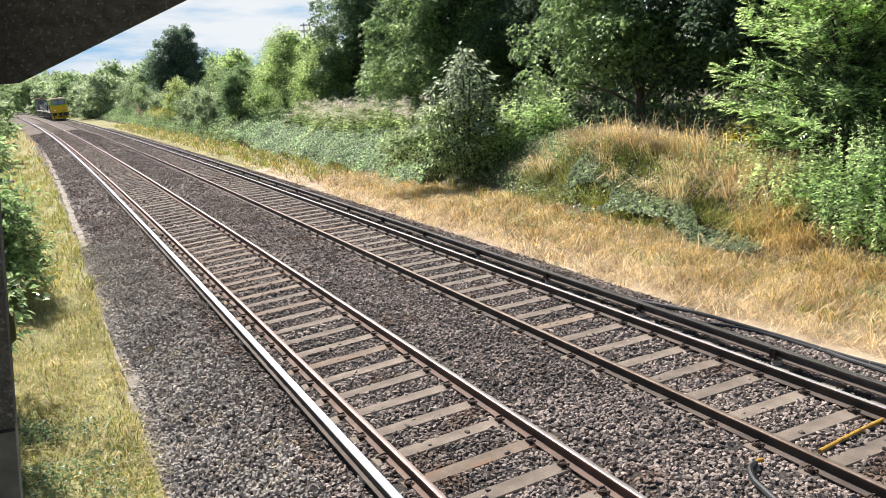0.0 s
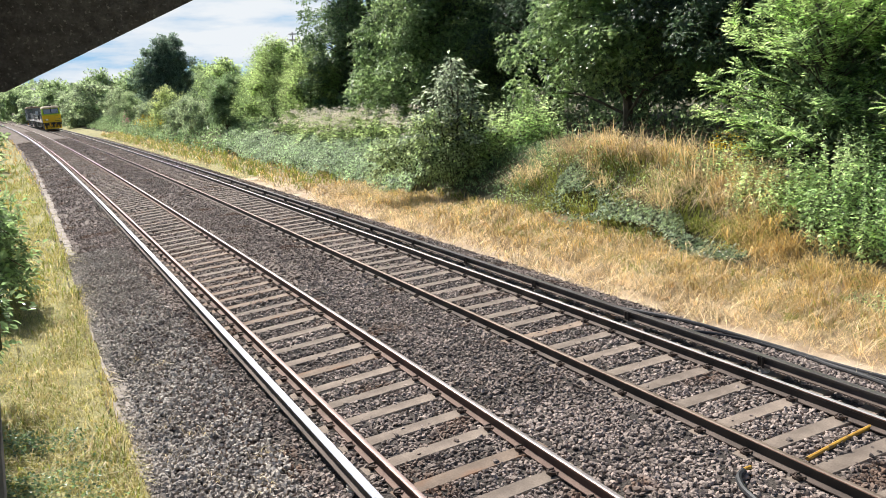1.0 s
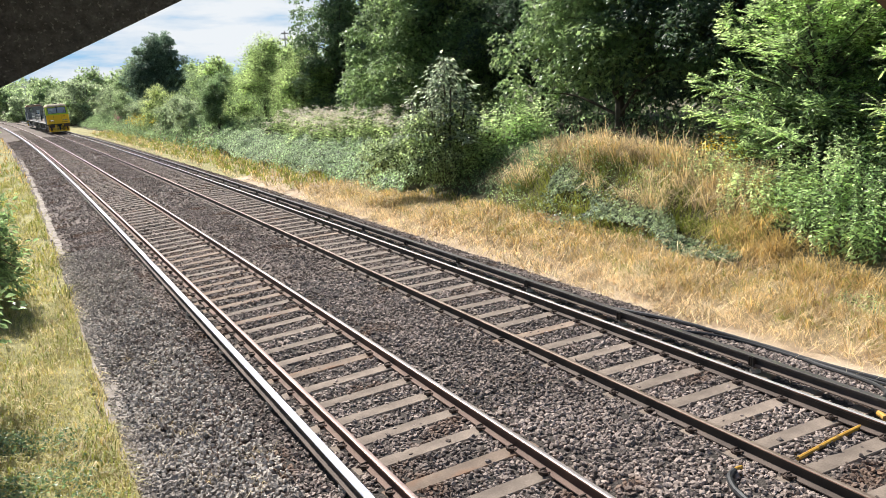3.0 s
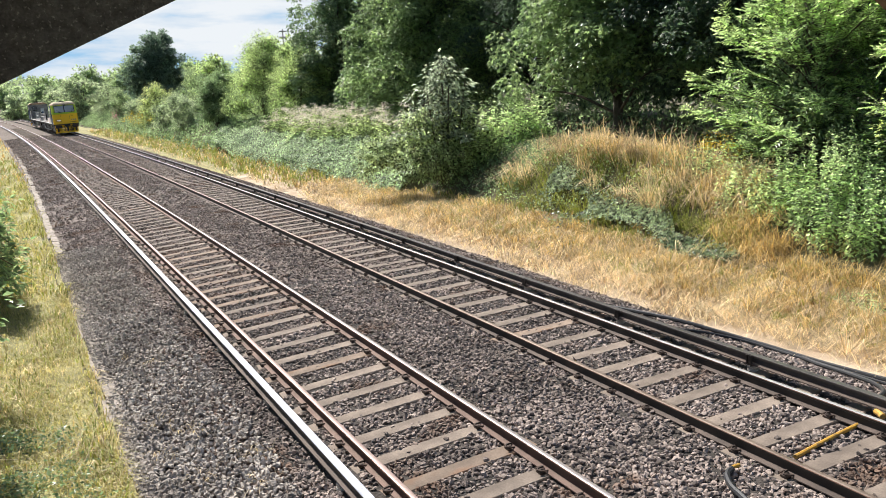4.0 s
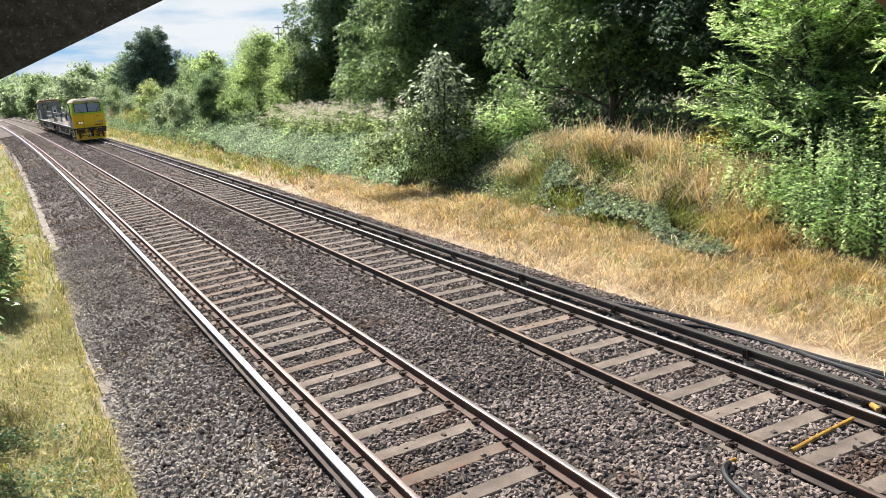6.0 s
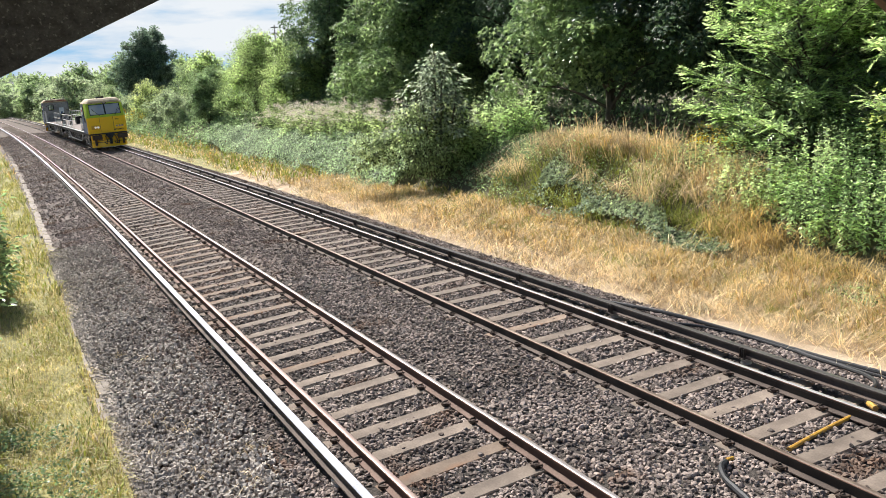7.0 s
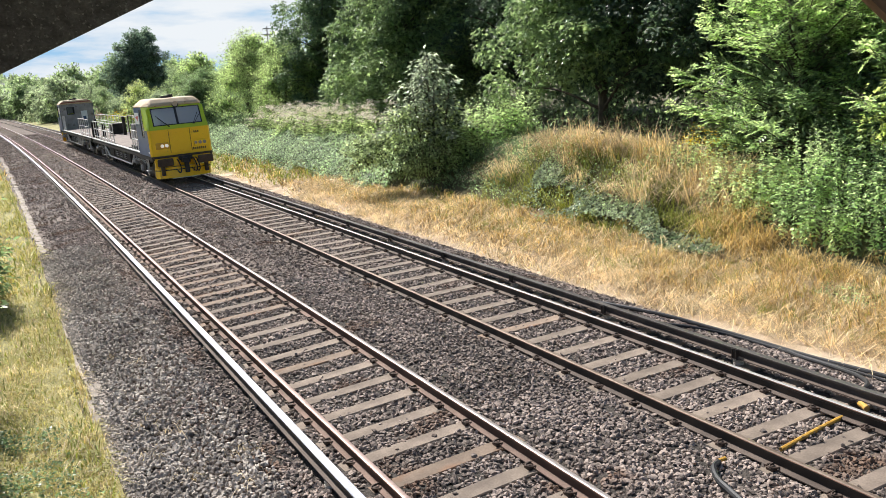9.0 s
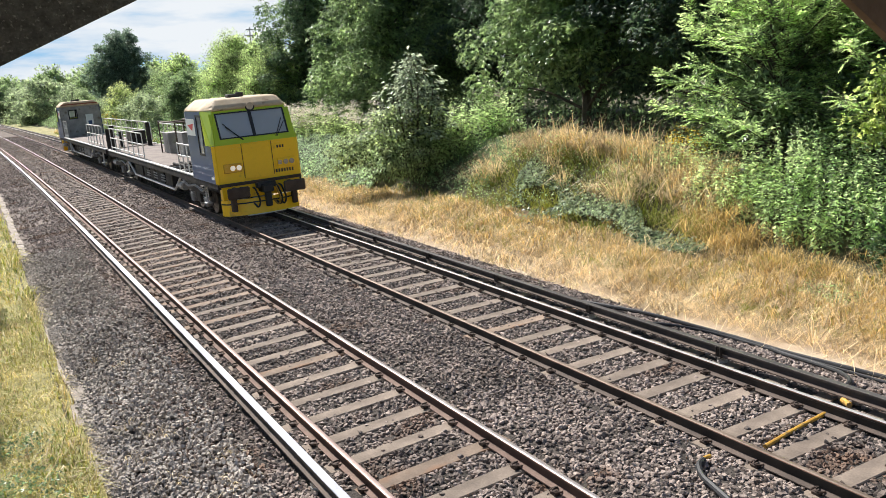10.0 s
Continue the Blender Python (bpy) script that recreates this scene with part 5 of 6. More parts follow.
AMBER = mat("lamp_box_amber", (0.62, 0.33, 0.02), (0.7, 0.4, 0.03), 0.45, bump=0.05, grain=0.06)
LAMP_ON = mat("lamp_lit", (0.9, 0.85, 0.75), (1, 0.95, 0.85), 0.2, bump=0, glow=((1.0, 0.84, 0.62), 0.22))
LAMP_OFF = mat("lamp_lens", (0.38, 0.32, 0.27), (0.5, 0.43, 0.36), 0.15, 0.3, coarse=20, fine=80, bump=0.05, grain=0.06)
INSIDE = mat("cab_lining", (0.34, 0.345, 0.35), (0.46, 0.465, 0.47), 0.8, bump=0.05, grain=0.06)
# pale diffuse tint covers dust and imitates the sky's reflection in the panes
PANE = glass_mat("cab_glass_sky_tint", (0.74, 0.79, 0.84))

CAB = 3.0
HALF = 1.33


def window_wall(x, y0, y1, z0, z1, wy0, wy1, wz0, wz1, thick):
    """A side wall at x with one opening in it, as four plates joined."""
    t = thick if x > 0 else -thick
    lo, hi = min(x, x - t), max(x, x - t)
    return boxes((lo, hi, y0, y1, z0, wz0), (lo, hi, y0, y1, wz1, z1), (lo, hi, y0, wy0, wz0, wz1), (lo, hi, wy1, y1, wz0, wz1))


def end_wall(y, thick, x0, x1, z0, z1, wx0, wx1, wz0, wz1):
    return boxes((x0, x1, y, y + thick, z0, wz0), (x0, x1, y, y + thick, wz1, z1), (x0, wx0, y, y + thick, wz0, wz1), (wx1, x1, y, y + thick, wz0, wz1))


def disc(bm, x, y, z, r, deep=0.03, sides=16):
    return rod(bm, (x, y, z), (x, y - deep, z), r, sides)


def build_cab(unit_ob, y_of, face, dull_back):
    """A driving cab at the vehicle's end. face: 1 when it looks along the vehicle's front, -1 at its tail."""
    def p(x, y, z):
        return (x, y_of + face * y, z)

    def quad(*pts):
        return [p(*q) for q in pts]
    cab = attach(new("cab"), unit_ob)
    zb, zm, zt, zr = 1.22, 2.42, 3.36, 3.70
    def add(name, bm, m, parent=cab, label=""):
        bmesh.ops.recalc_face_normals(bm, faces=bm.faces)
        return part(name, bm, m, parent, label)
    def bx(*rows, soft=0.0):
        out = []
        for x0, x1, y0, y1, z0, z1 in rows:
            a, b = sorted((y_of + face * y0, y_of + face * y1))
            out.append((x0, x1, a, b, z0, z1))
        return boxes(*out, soft=soft)
    # yellow nose with a slightly raised centre door
    add("nose_panel", plates((quad((-1.26, 0, zb), (1.26, 0, zb), (1.26, 0, zm - 0.06), (-1.26, 0, zm - 0.06)), 0.05)), YELLOW, label="yellow nose panel")
    add("nose_door", bx((-0.48, 0.42, -0.02, -0.001, zb + 0.06, zm - 0.1), soft=0.008), YELLOW)
    add("door_seam", bx((0.425, 0.44, -0.012, -0.001, zb + 0.1, zm - 0.08)), BUFFER)
    add("door_seam", bx((-0.5, -0.485, -0.012, -0.001, zb + 0.1, zm - 0.08)), BUFFER)
    add("grab_rail", bx((-0.82, -0.5, -0.035, -0.01, zm - 0.2, zm - 0.175)), YELLOW)
    add("grab_rail", bx((0.46, 0.76, -0.035, -0.01, zm - 0.16, zm - 0.135)), YELLOW)
    for sx in (-1, 1):
        add("nose_corner", plates((quad((sx * 1.26, 0, zb), (sx * HALF, 0.12, zb), (sx * HALF, 0.12, zm - 0.06), (sx * 1.26, 0, zm - 0.06)), 0.04)), YELLOW)
        # lime corner between windscreen and side window
        add("corner_panel", plates((quad((sx * 1.26, 0, zm - 0.055), (sx * HALF, 0.12, zm - 0.055), (sx * 1.30, 0.98, zt), (sx * 1.10, 0.42, zt)), 0.04)), LIMEP, label="lime green corner panel")
        add("corner_fill", plates((quad((sx * HALF, 0.12, zm - 0.055), (sx * HALF, 0.75, zm - 0.055), (sx * 1.31, 0.98, zt)), 0.03)), LIMEP)
    # windscreen surround
    def on_screen(x, f):
        return (x, 0.42 * f, zm - 0.055 + (zt - zm + 0.055) * f)
    def strip(x0, x1, f0, f1, thick=0.04, lift=0.0):
        pts = [on_screen(x0, f0), on_screen(x1, f0), on_screen(x1, f1), on_screen(x0, f1)]
        return quad(*[(x, y - lift, z) for x, y, z in pts]), thick
    add("screen_surround", plates(strip(-1.26, 1.26, 0.0, 0.17), strip(-1.13, 1.13, 0.93, 1.0), strip(-1.24, -1.06, 0.17, 0.93), strip(1.06, 1.24, 0.17, 0.93)), LIMEP, label="lime green windscreen surround")
    add("gasket", plates(strip(-1.07, 1.07, 0.165, 0.20, 0.03, 0.008), strip(-1.07, 1.07, 0.90, 0.935, 0.03, 0.008), strip(-1.07, -1.02, 0.2, 0.9, 0.03, 0.008), strip(1.02, 1.07, 0.2, 0.9, 0.03, 0.008), strip(-0.05, 0.05, 0.2, 0.9, 0.03, 0.008)), BLACK)
    for x0, x1 in ((-1.03, -0.04), (0.04, 1.03)):
        add("windscreen", plates(strip(x0, x1, 0.19, 0.91, 0.008, -0.012)), PANE)
    for x0, x1 in ((-0.9, -0.42), (0.92, 0.62)):
        a, b = on_screen(x0, 0.62), on_screen(x1, 0.1)
        add("wiper", rods([(p(a[0], a[1] - 0.05, a[2]), p(b[0], b[1] - 0.06, b[2])), (p(a[0] + 0.07, a[1] - 0.05, a[2] - 0.1), p(b[0] + 0.04, b[1] - 0.06, b[2]))], 0.012), BLACK)
    # sides with a window each
    for sx in (-1, 1):
        a, b = sorted((y_of + face * 0.12, y_of + face * CAB))
        a2, b2 = sorted((y_of + face * 0.98, y_of + face * CAB))
        w2, w3 = sorted((y_of + face * 1.02, y_of + face * 1.62))
        add("side_wall", window_wall(sx * HALF, a, b, zb, zm - 0.06, w2, w3, 2.06, zm - 0.062, 0.05), BLUE, label="dark blue cab side")
        add("side_wall", window_wall(sx * (HALF - 0.008), a2, b2, zm - 0.06, zt, w2, w3, zm - 0.058, zt - 0.12, 0.05), BLUE)
        add("window_frame", window_wall(sx * (HALF + 0.008), w2 - 0.02, w3 + 0.02, 2.03, zt - 0.09, w2 + 0.035, w3 - 0.035, 2.1, zt - 0.16, 0.06), BLACK)
        add("side_window", bx((min(sx * (HALF - 0.03), sx * (HALF - 0.022)), max(sx * (HALF - 0.03), sx * (HALF - 0.022)), 1.0, 1.64, 2.05, zt - 0.1)), PANE)
        add("side_sign", bx((sx * (HALF + 0.003) if sx > 0 else -HALF - 0.006, HALF + 0.006 if sx > 0 else -HALF - 0.003, 1.85, 2.9, zm + 0.2, zm + 0.72)), WHITE, label="white sign panel")
        add("sign_mark", plates((quad((sx * (HALF + 0.009), 2.0, zm + 0.58), (sx * (HALF + 0.009), 2.75, zm + 0.52), (sx * (HALF + 0.009), 2.2, zm + 0.34)), 0.002)), RED)
        add("number_bar", bx((HALF + 0.002 if sx > 0 else -HALF - 0.006, HALF + 0.006 if sx > 0 else -HALF - 0.002, 0.3, 0.62, zb + 0.12, zb + 0.2)), WHITE)
    # back wall with a window, floor
    bw = y_of + face * (CAB - 0.05)
    add("rear_wall", end_wall(min(bw, y_of + face * CAB), 0.05, -HALF, HALF, zb, zt, -0.75, -0.25, 2.55, 3.1), GREY if dull_back else INSIDE, label="grey cab back wall")
    if dull_back:
        add("rear_window_frame", end_wall(min(bw, y_of + face * CAB) - 0.02, 0.02, -0.8, -0.2, 2.5, 3.15, -0.74, -0.26, 2.56, 3.09), BLACK)
        add("notice", bx((0.3, 0.78, CAB + 0.003, CAB + 0.01, 2.05, 2.75)), WHITE, label="white notice panel")
        add("notice_mark", bx((0.42, 0.66, CAB + 0.01, CAB + 0.014, 2.05, 2.3)), BLUE)
        add("roof_trim", bx((-1.2, 1.2, CAB - 0.0, CAB + 0.03, zt + 0.12, zt + 0.2)), mat("trim_rust", (0.2, 0.05, 0.03), (0.28, 0.08, 0.05), 0.7))
    add("floor_pan", bx((-HALF + 0.05, HALF - 0.05, 0.15, CAB - 0.06, zb, zb + 0.06)), INSIDE)
    add("desk", bx((-1.1, 1.1, 0.15, 0.5, 1.9, 2.28), soft=0.03), INSIDE)
    add("seat", bx((0.25, 0.8, 1.3, 1.9, 1.6, 2.1), (0.25, 0.8, 1.8, 1.95, 2.1, 2.75), soft=0.04), BLACK)
    # roof with bevelled sides and raked brow
    shell = bmesh.new()
    for x, y, z in ((1.15, 0.36, zt), (1.35, 0.96, zt), (1.35, CAB + 0.02, zt), (1.10, 0.40, zt + 0.12), (1.28, 0.98, zt + 0.1), (1.28, CAB + 0.02, zt + 0.1), (0.96, 0.66, zr), (0.96, CAB + 0.02, zr)):
        for sx in (-1, 1):
            shell.verts.new(p(sx * x, y, z))
    bmesh.ops.convex_hull(shell, input=list(shell.verts))
    bmesh.ops.dissolve_limit(shell, angle_limit=0.02, verts=list(shell.verts), edges=list(shell.edges))
    bmesh.ops.bevel(shell, geom=list(shell.edges), offset=0.07, segments=3, profile=0.5, affect="EDGES")
    add("roof", shell, BEIGE, label="faded beige roof with rust stains")
    add("roof_horn", bx((-0.32, 0.02, 1.3, 1.65, zr, zr + 0.1), soft=0.02), BLACK)
    dome = bmesh.new()
    rod(dome, p(0.1, 1.5, zr), p(0.1, 1.5, zr + 0.14), 0.13, 12)
    add("roof_dome", dome, BLACK)
    ringed = bmesh.new()
    pipe(ringed, [p(0.05 + 0.13 * math.cos(a), 0.42 - 0.02, zt + 0.06 + 0.13 * math.sin(a)) for a in [math.pi * (0.98 + 1.04 * k / 12) for k in range(13)]], 0.028, 6)
    add("lamp_ring", ringed, BLACK)
    top = bmesh.new()
    disc(top, 0.05, y_of + face * 0.42, zt + 0.06, 0.11, face * 0.05)
    add("top_lamp", top, LAMP_OFF)
    # head lamp clusters
    for sx, lit in ((-1, True), (1, False)):
        cx = sx * 0.83 + 0.02
        box = add("lamp_cluster", bx((cx - 0.30, cx + 0.26, -0.05, -0.001, 1.52, 1.80), soft=0.02), AMBER if sx < 0 else YELLOW, label="amber head lamp housing")
        for k, dx in enumerate((-0.03, 0.16)):
            one = bmesh.new()
            disc(one, cx + dx, y_of - face * 0.045, 1.66, 0.078, face * 0.03)
            add("head_lamp", one, LAMP_ON if lit else LAMP_OFF, box)
        add("side_marker", bx((cx - 0.28, cx - 0.16, -0.062, -0.045, 1.6, 1.72)), LAMP_OFF if sx > 0 else AMBER, box)
    # number and plate, worn beyond reading
    for x0, z0, tall, n in ((0.60, 2.10, 0.085, 3), (0.40, 1.36, 0.10, 3), (0.66, 1.36, 0.10, 5)):
        for k in range(n):
            x = x0 + 0.085 * k
            add("number_bar", bx((x, x + 0.05, -0.008, -0.003, z0, z0 + tall)), BLACK)
    # buffer beam, buffers, coupling, skirt
    add("buffer_beam", bx((-1.28, 1.28, -0.02, 0.3, 1.12, 1.22), soft=0.01), BUFFER)
    add("bumper_panel", bx((-1.22, 1.22, 0.02, 0.3, 0.72, 1.12), soft=0.01), YELLOW)
    for sx in (-1, 1):
        buf = add("buffer", bx((sx * 0.87 - 0.34, sx * 0.87 + 0.34, -0.5, -0.40, 0.78, 1.12), soft=0.04), BUFFER, label="broad brown buffer plate")
        shank = bmesh.new()
        rod(shank, p(sx * 0.87, -0.42, 0.97), p(sx * 0.87, 0.05, 0.97), 0.12, 12)
        add("shank", shank, IRON, buf)
        add("step_bracket", bx((sx * 0.95 - 0.08, sx * 0.95 + 0.08, -0.16, 0.0, 0.36, 0.86), soft=0.02), BUFFER)
    add("coupler", bx((-0.14, 0.2, -0.5, 0.0, 0.86, 1.08), (-0.25, 0.35, -0.3, -0.1, 0.98, 1.16), (-0.06, 0.14, -0.42, -0.3, 0.42, 0.9), soft=0.03), BLACK, label="black screw coupling")
    for x0, m in ((0.42, BLACK), (0.54, BLACK), (0.36, ORANGE), (-0.28, BLACK)):
        hose = bmesh.new()
        pipe(hose, bend([p(x0, 0.02, 1.0), p(x0, -0.22, 0.95), p(x0 + 0.08, -0.26, 0.6), p(x0 + 0.02, -0.2, 0.42), p(x0 - 0.08, -0.15, 0.55)], 5), 0.028, 7)
        add("brake_hose", hose, m)
    arc = [(-1.22, 0.3), (-1.1, 0.02), (-0.6, -0.16), (0, -0.22), (0.6, -0.16), (1.1, 0.02), (1.22, 0.3)]
    line = [(x, y_of + face * y) for x, y in arc]
    add("skirt", curtain(line, 0.22, 0.70, face * 0.05, face * 0.03), YELLOW, label="curved yellow snow skirt")
    add("skirt_seam", curtain([(x, y + face * 0.024) for x, y in line], 0.56, 0.60, face * 0.004, face * 0.03), BLACK)
    add("skirt_lip", curtain([(x, y - face * 0.02) for x, y in line[2:5]], 0.19, 0.218, 0.0, face * 0.03), PALE)
    return cab


WHEELS = []


def build_bogie(unit_ob, y):
    bogie = attach(new("bogie"), unit_ob)
    for sx in (-1, 1):
        bm = boxes((sx * 1.05 - 0.06, sx * 1.05 + 0.06, y - 1.35, y + 1.35, 0.62, 0.80), (sx * 1.05 - 0.08, sx * 1.05 + 0.08, y - 0.3, y + 0.3, 0.34, 0.66), soft=0.02)
        part("side_frame", bm, IRON, bogie)
        for dy in (-0.9, 0.9):
            box = part("axle_box", boxes((sx * 1.02 - 0.12, sx * 1.02 + 0.12, y + dy - 0.17, y + dy + 0.17, 0.26, 0.58), soft=0.04), GREY, bogie)
            for e in (-0.26, 0.26):
                coil = bmesh.new()
                pipe(coil, [(sx * 1.05 + 0.07 * math.cos(a), y + dy + e + 0.07 * math.sin(a), 0.42 + 0.22 * a / 25) for a in [25 * k / 40 for k in range(41)]], 0.014, 5)
                part("spring", coil, GREY, box)
    part("bolster", boxes((-1.0, 1.0, y - 0.25, y + 0.25, 0.62, 0.85), soft=0.02), IRON, bogie)
    for dy in (-0.9, 0.9):
        bm = bmesh.new()
        rod(bm, (-1.0, 0, 0), (1.0, 0, 0), 0.075, 12)
        for sx in (-1, 1):
            rod(bm, (sx * 0.69, 0, 0), (sx * 0.82, 0, 0), 0.41, 28)
            rod(bm, (sx * 0.665, 0, 0), (sx * 0.692, 0, 0), 0.44, 28)
            for a in range(6):
                c, d = 0.25 * math.cos(a * 1.047), 0.25 * math.sin(a * 1.047)
                rod(bm, (sx * 0.80, c, d), (sx * 0.835, c, d), 0.035, 8)
        w = part("wheelset", bm, TYRE, unit_ob, "steel wheels on an axle")
        WHEELS.append((w, y + dy))


def railing(unit_ob, x, y0, y1, z0, height, posts, bars=3):
    rail = attach(new("railing"), unit_ob, "pale painted deck railing")
    for i in range(bars):
        z = z0 + height * (1 - i * 0.42)
        if z > z0 + 0.05:
            part("rail_bar", rods([((x, y0, z), (x, y1, z))], 0.026, 6), PALE, rail)
    for k in range(posts):
        y = y0 + (y1 - y0) * k / (posts - 1)
        part("post", rods([((x, y, z0), (x, y, z0 + height))], 0.024, 6), PALE, rail)


def build_unit(label, length, lead):
    """One half of the works train: cab at the leading or trailing end, open deck, two bogies."""
    u = tagged(new("works_vehicle"), label, "rail vehicle", "works train")
    if lead:
        build_cab(u, 0.0, 1, False)
        d0, d1 = CAB, length
    else:
        build_cab(u, length, -1, True)
        d0, d1 = 0.0, length - CAB
    pit = 4.6 if lead else 0.0
    part("deck", boxes((-1.25, 1.25, d0 + pit, d1, 1.22, 1.30), soft=0.01), DECK, u, "worn brown deck")
    if lead:
        for k in range(6):
            y = d0 + 0.4 + 0.75 * k
            part("cross_member", boxes((-1.22, 1.22, y, y + 0.12, 1.16, 1.27), soft=0.01), GREY if k % 2 else IRON, u)
        for x in (-0.75, -0.2, 0.35, 0.85):
            part("deck_stringer", boxes((x, x + 0.1, d0, d0 + pit, 1.2, 1.29), soft=0.01), IRON, u)
    for sx in (-1, 1):
        x0, x1 = sorted((sx * 1.32, sx * 1.22))
        # near-black iron tone gives the beam its shaded look
        part("sole_bar", boxes((x0, x1, 0.1, length - 0.1, 1.05, 1.26), soft=0.015), IRON, u, "side beam darkened as if in shade")
        part("deck_edge", boxes((x0 - 0.01, x1 + 0.01, d0, d1, 1.262, 1.31), soft=0.008), PALE, u)
        mid = length / 2
        part("truss", rods([((sx * 1.25, 5.2, 1.1), (sx * 1.22, 6.6, 0.5)), ((sx * 1.22, 6.6, 0.5), (sx * 1.22, length - 6.6, 0.5)), ((sx * 1.22, length - 6.6, 0.5), (sx * 1.25, length - 5.2, 1.1))], 0.042, 8), PALE, u, "pale under-frame truss rod")
        rnd = random.Random(3 if lead else 4)
        y = 7.0
        while y < length - 8:
            w = rnd.uniform(0.9, 1.9)
            part("equipment_box", boxes((sx * 1.05 - 0.16, sx * 1.05 + 0.16, y, y + w, 0.56, 1.04), soft=0.02), GREY if rnd.random() < 0.3 else IRON, u)
            y += w + rnd.uniform(0.15, 0.5)
    part("centre_sill", boxes((-0.9, 0.9, 0.3, length - 0.3, 0.75, 1.2), soft=0.02), IRON, u)
    build_bogie(u, 3.6)
    build_bogie(u, length - 3.2)
    for sx in (-1, 1):
        for y in (3.6, length - 3.2):
            tank = bmesh.new()
            rod(tank, (sx * 1.16, y + 1.5, 0.72), (sx * 1.16, y + 2.3, 0.72), 0.13, 12)
            part("air_tank", tank, GREY, u)
            hose = bmesh.new()
            pipe(hose, bend([(sx * 1.2, y - 1.7, 1.0), (sx * 1.24, y - 1.2, 0.82), (sx * 1.22, y - 0.2, 0.92), (sx * 1.24, y + 0.8, 0.84), (sx * 1.2, y + 1.6, 0.98)], 5), 0.035, 7)
            part("brake_pipe", hose, GREY, u, "grey brake pipe")
            part("step_bracket", boxes((sx * 1.2 - 0.1, sx * 1.2 + 0.1, y - 1.75, y - 1.4, 0.45, 0.49), (sx * 1.2 - 0.02, sx * 1.2 + 0.02, y - 1.72, y - 1.68, 0.45, 1.05), (sx * 1.2 - 0.02, sx * 1.2 + 0.02, y - 1.47, y - 1.43, 0.45, 1.05), soft=0.005), PALE, u)
        for y in (8.2, 9.6, 11.0):
            for z in (0.66, 0.76, 0.86):
                part("louvre", boxes((sx * 1.215 - 0.012, sx * 1.215 + 0.012, y, y + 0.7, z, z + 0.045), soft=0.004), GREY, u)
    if lead:
        railing(u, -1.24, CAB + 0.15, CAB + 2.2, 1.3, 0.95, 4, 2)
        railing(u, -1.24, 11.6, length - 1.0, 1.3, 1.1, 8)
        railing(u, 1.24, 14.0, length - 0.6, 1.3, 1.1, 7)
        part("locker", boxes((0.35, 1.15, 11.4, 12.4, 1.3, 2.25), soft=0.02), GREY, u, "grey steel locker")
        part("locker", boxes((0.2, 0.8, 13.4, 14.6, 1.3, 2.2), soft=0.02), GREY, u)
        part("hatch_frame", rods([((0.1, 11.3, 2.7), (1.2, 11.3, 2.7)), ((1.2, 11.3, 2.7), (1.2, 14.6, 2.7)), ((0.1, 11.3, 2.7), (0.1, 14.6, 2.7)), ((0.1, 14.6, 1.3), (0.1, 14.6, 2.7)), ((1.2, 14.6, 1.3), (1.2, 14.6, 2.7)), ((0.1, 11.3, 1.3), (0.1, 11.3, 2.7)), ((1.2, 11.3, 1.3), (1.2, 11.3, 2.7)), ((0.1, 12.9, 2.7), (1.2, 12.9, 2.7))], 0.035, 6), BUFFER, u, "dark tubular frame round lockers")
        part("pipe_stack", rods([((0.2 - 0.3 * k, CAB + 0.3, 1.36), (-0.1 - 0.28 * k, CAB + 4.6, 1.36)) for k in range(4)] + [((-0.9, CAB + 1 + k, 1.40), (0.9, CAB + 1.4 + k, 1.40)) for k in range(3)], 0.05, 7), IRON, u)
        for x in (-1.15, 0.6):
            part("headstock_post", boxes((x, x + 0.2, length - 0.55, length - 0.35, 1.3, 2.5), soft=0.02), IRON, u)
    else:
        railing(u, -1.24, 0.9, 6.4, 1.3, 1.15, 6)
        railing(u, -1.24, length - CAB - 1.9, length - CAB - 0.2, 1.3, 1.15, 4)
        railing(u, 1.24, 0.9, length - CAB - 1.0, 1.3, 1.1, 10)
        for x, z in ((-1.15, 2.3), (-0.5, 2.1)):
            part("headstock_post", boxes((x, x + 0.18, 0.25, 0.45, 1.3, z), soft=0.02), IRON, u)
        part("locker", boxes((0.2, 1.0, 1.2, 2.4, 1.3, 2.0), soft=0.02), IRON, u)
    part("draw_bar", boxes((-0.12, 0.12, -0.45 if not lead else length - 0.1, 0.1 if not lead else length + 0.45, 0.85, 1.05), soft=0.02), IRON, u)
    return u


UNIT = 21.0
lead_wheels_from = len(WHEELS)
front_unit = build_unit("yellow-nosed works train vehicle with open railed deck", UNIT, True)
front_wheels = WHEELS[lead_wheels_from:]
tail_from = len(WHEELS)
rear_unit = build_unit("trailing works train vehicle with grey-backed cab", UNIT, False)
rear_wheels = WHEELS[tail_from:]


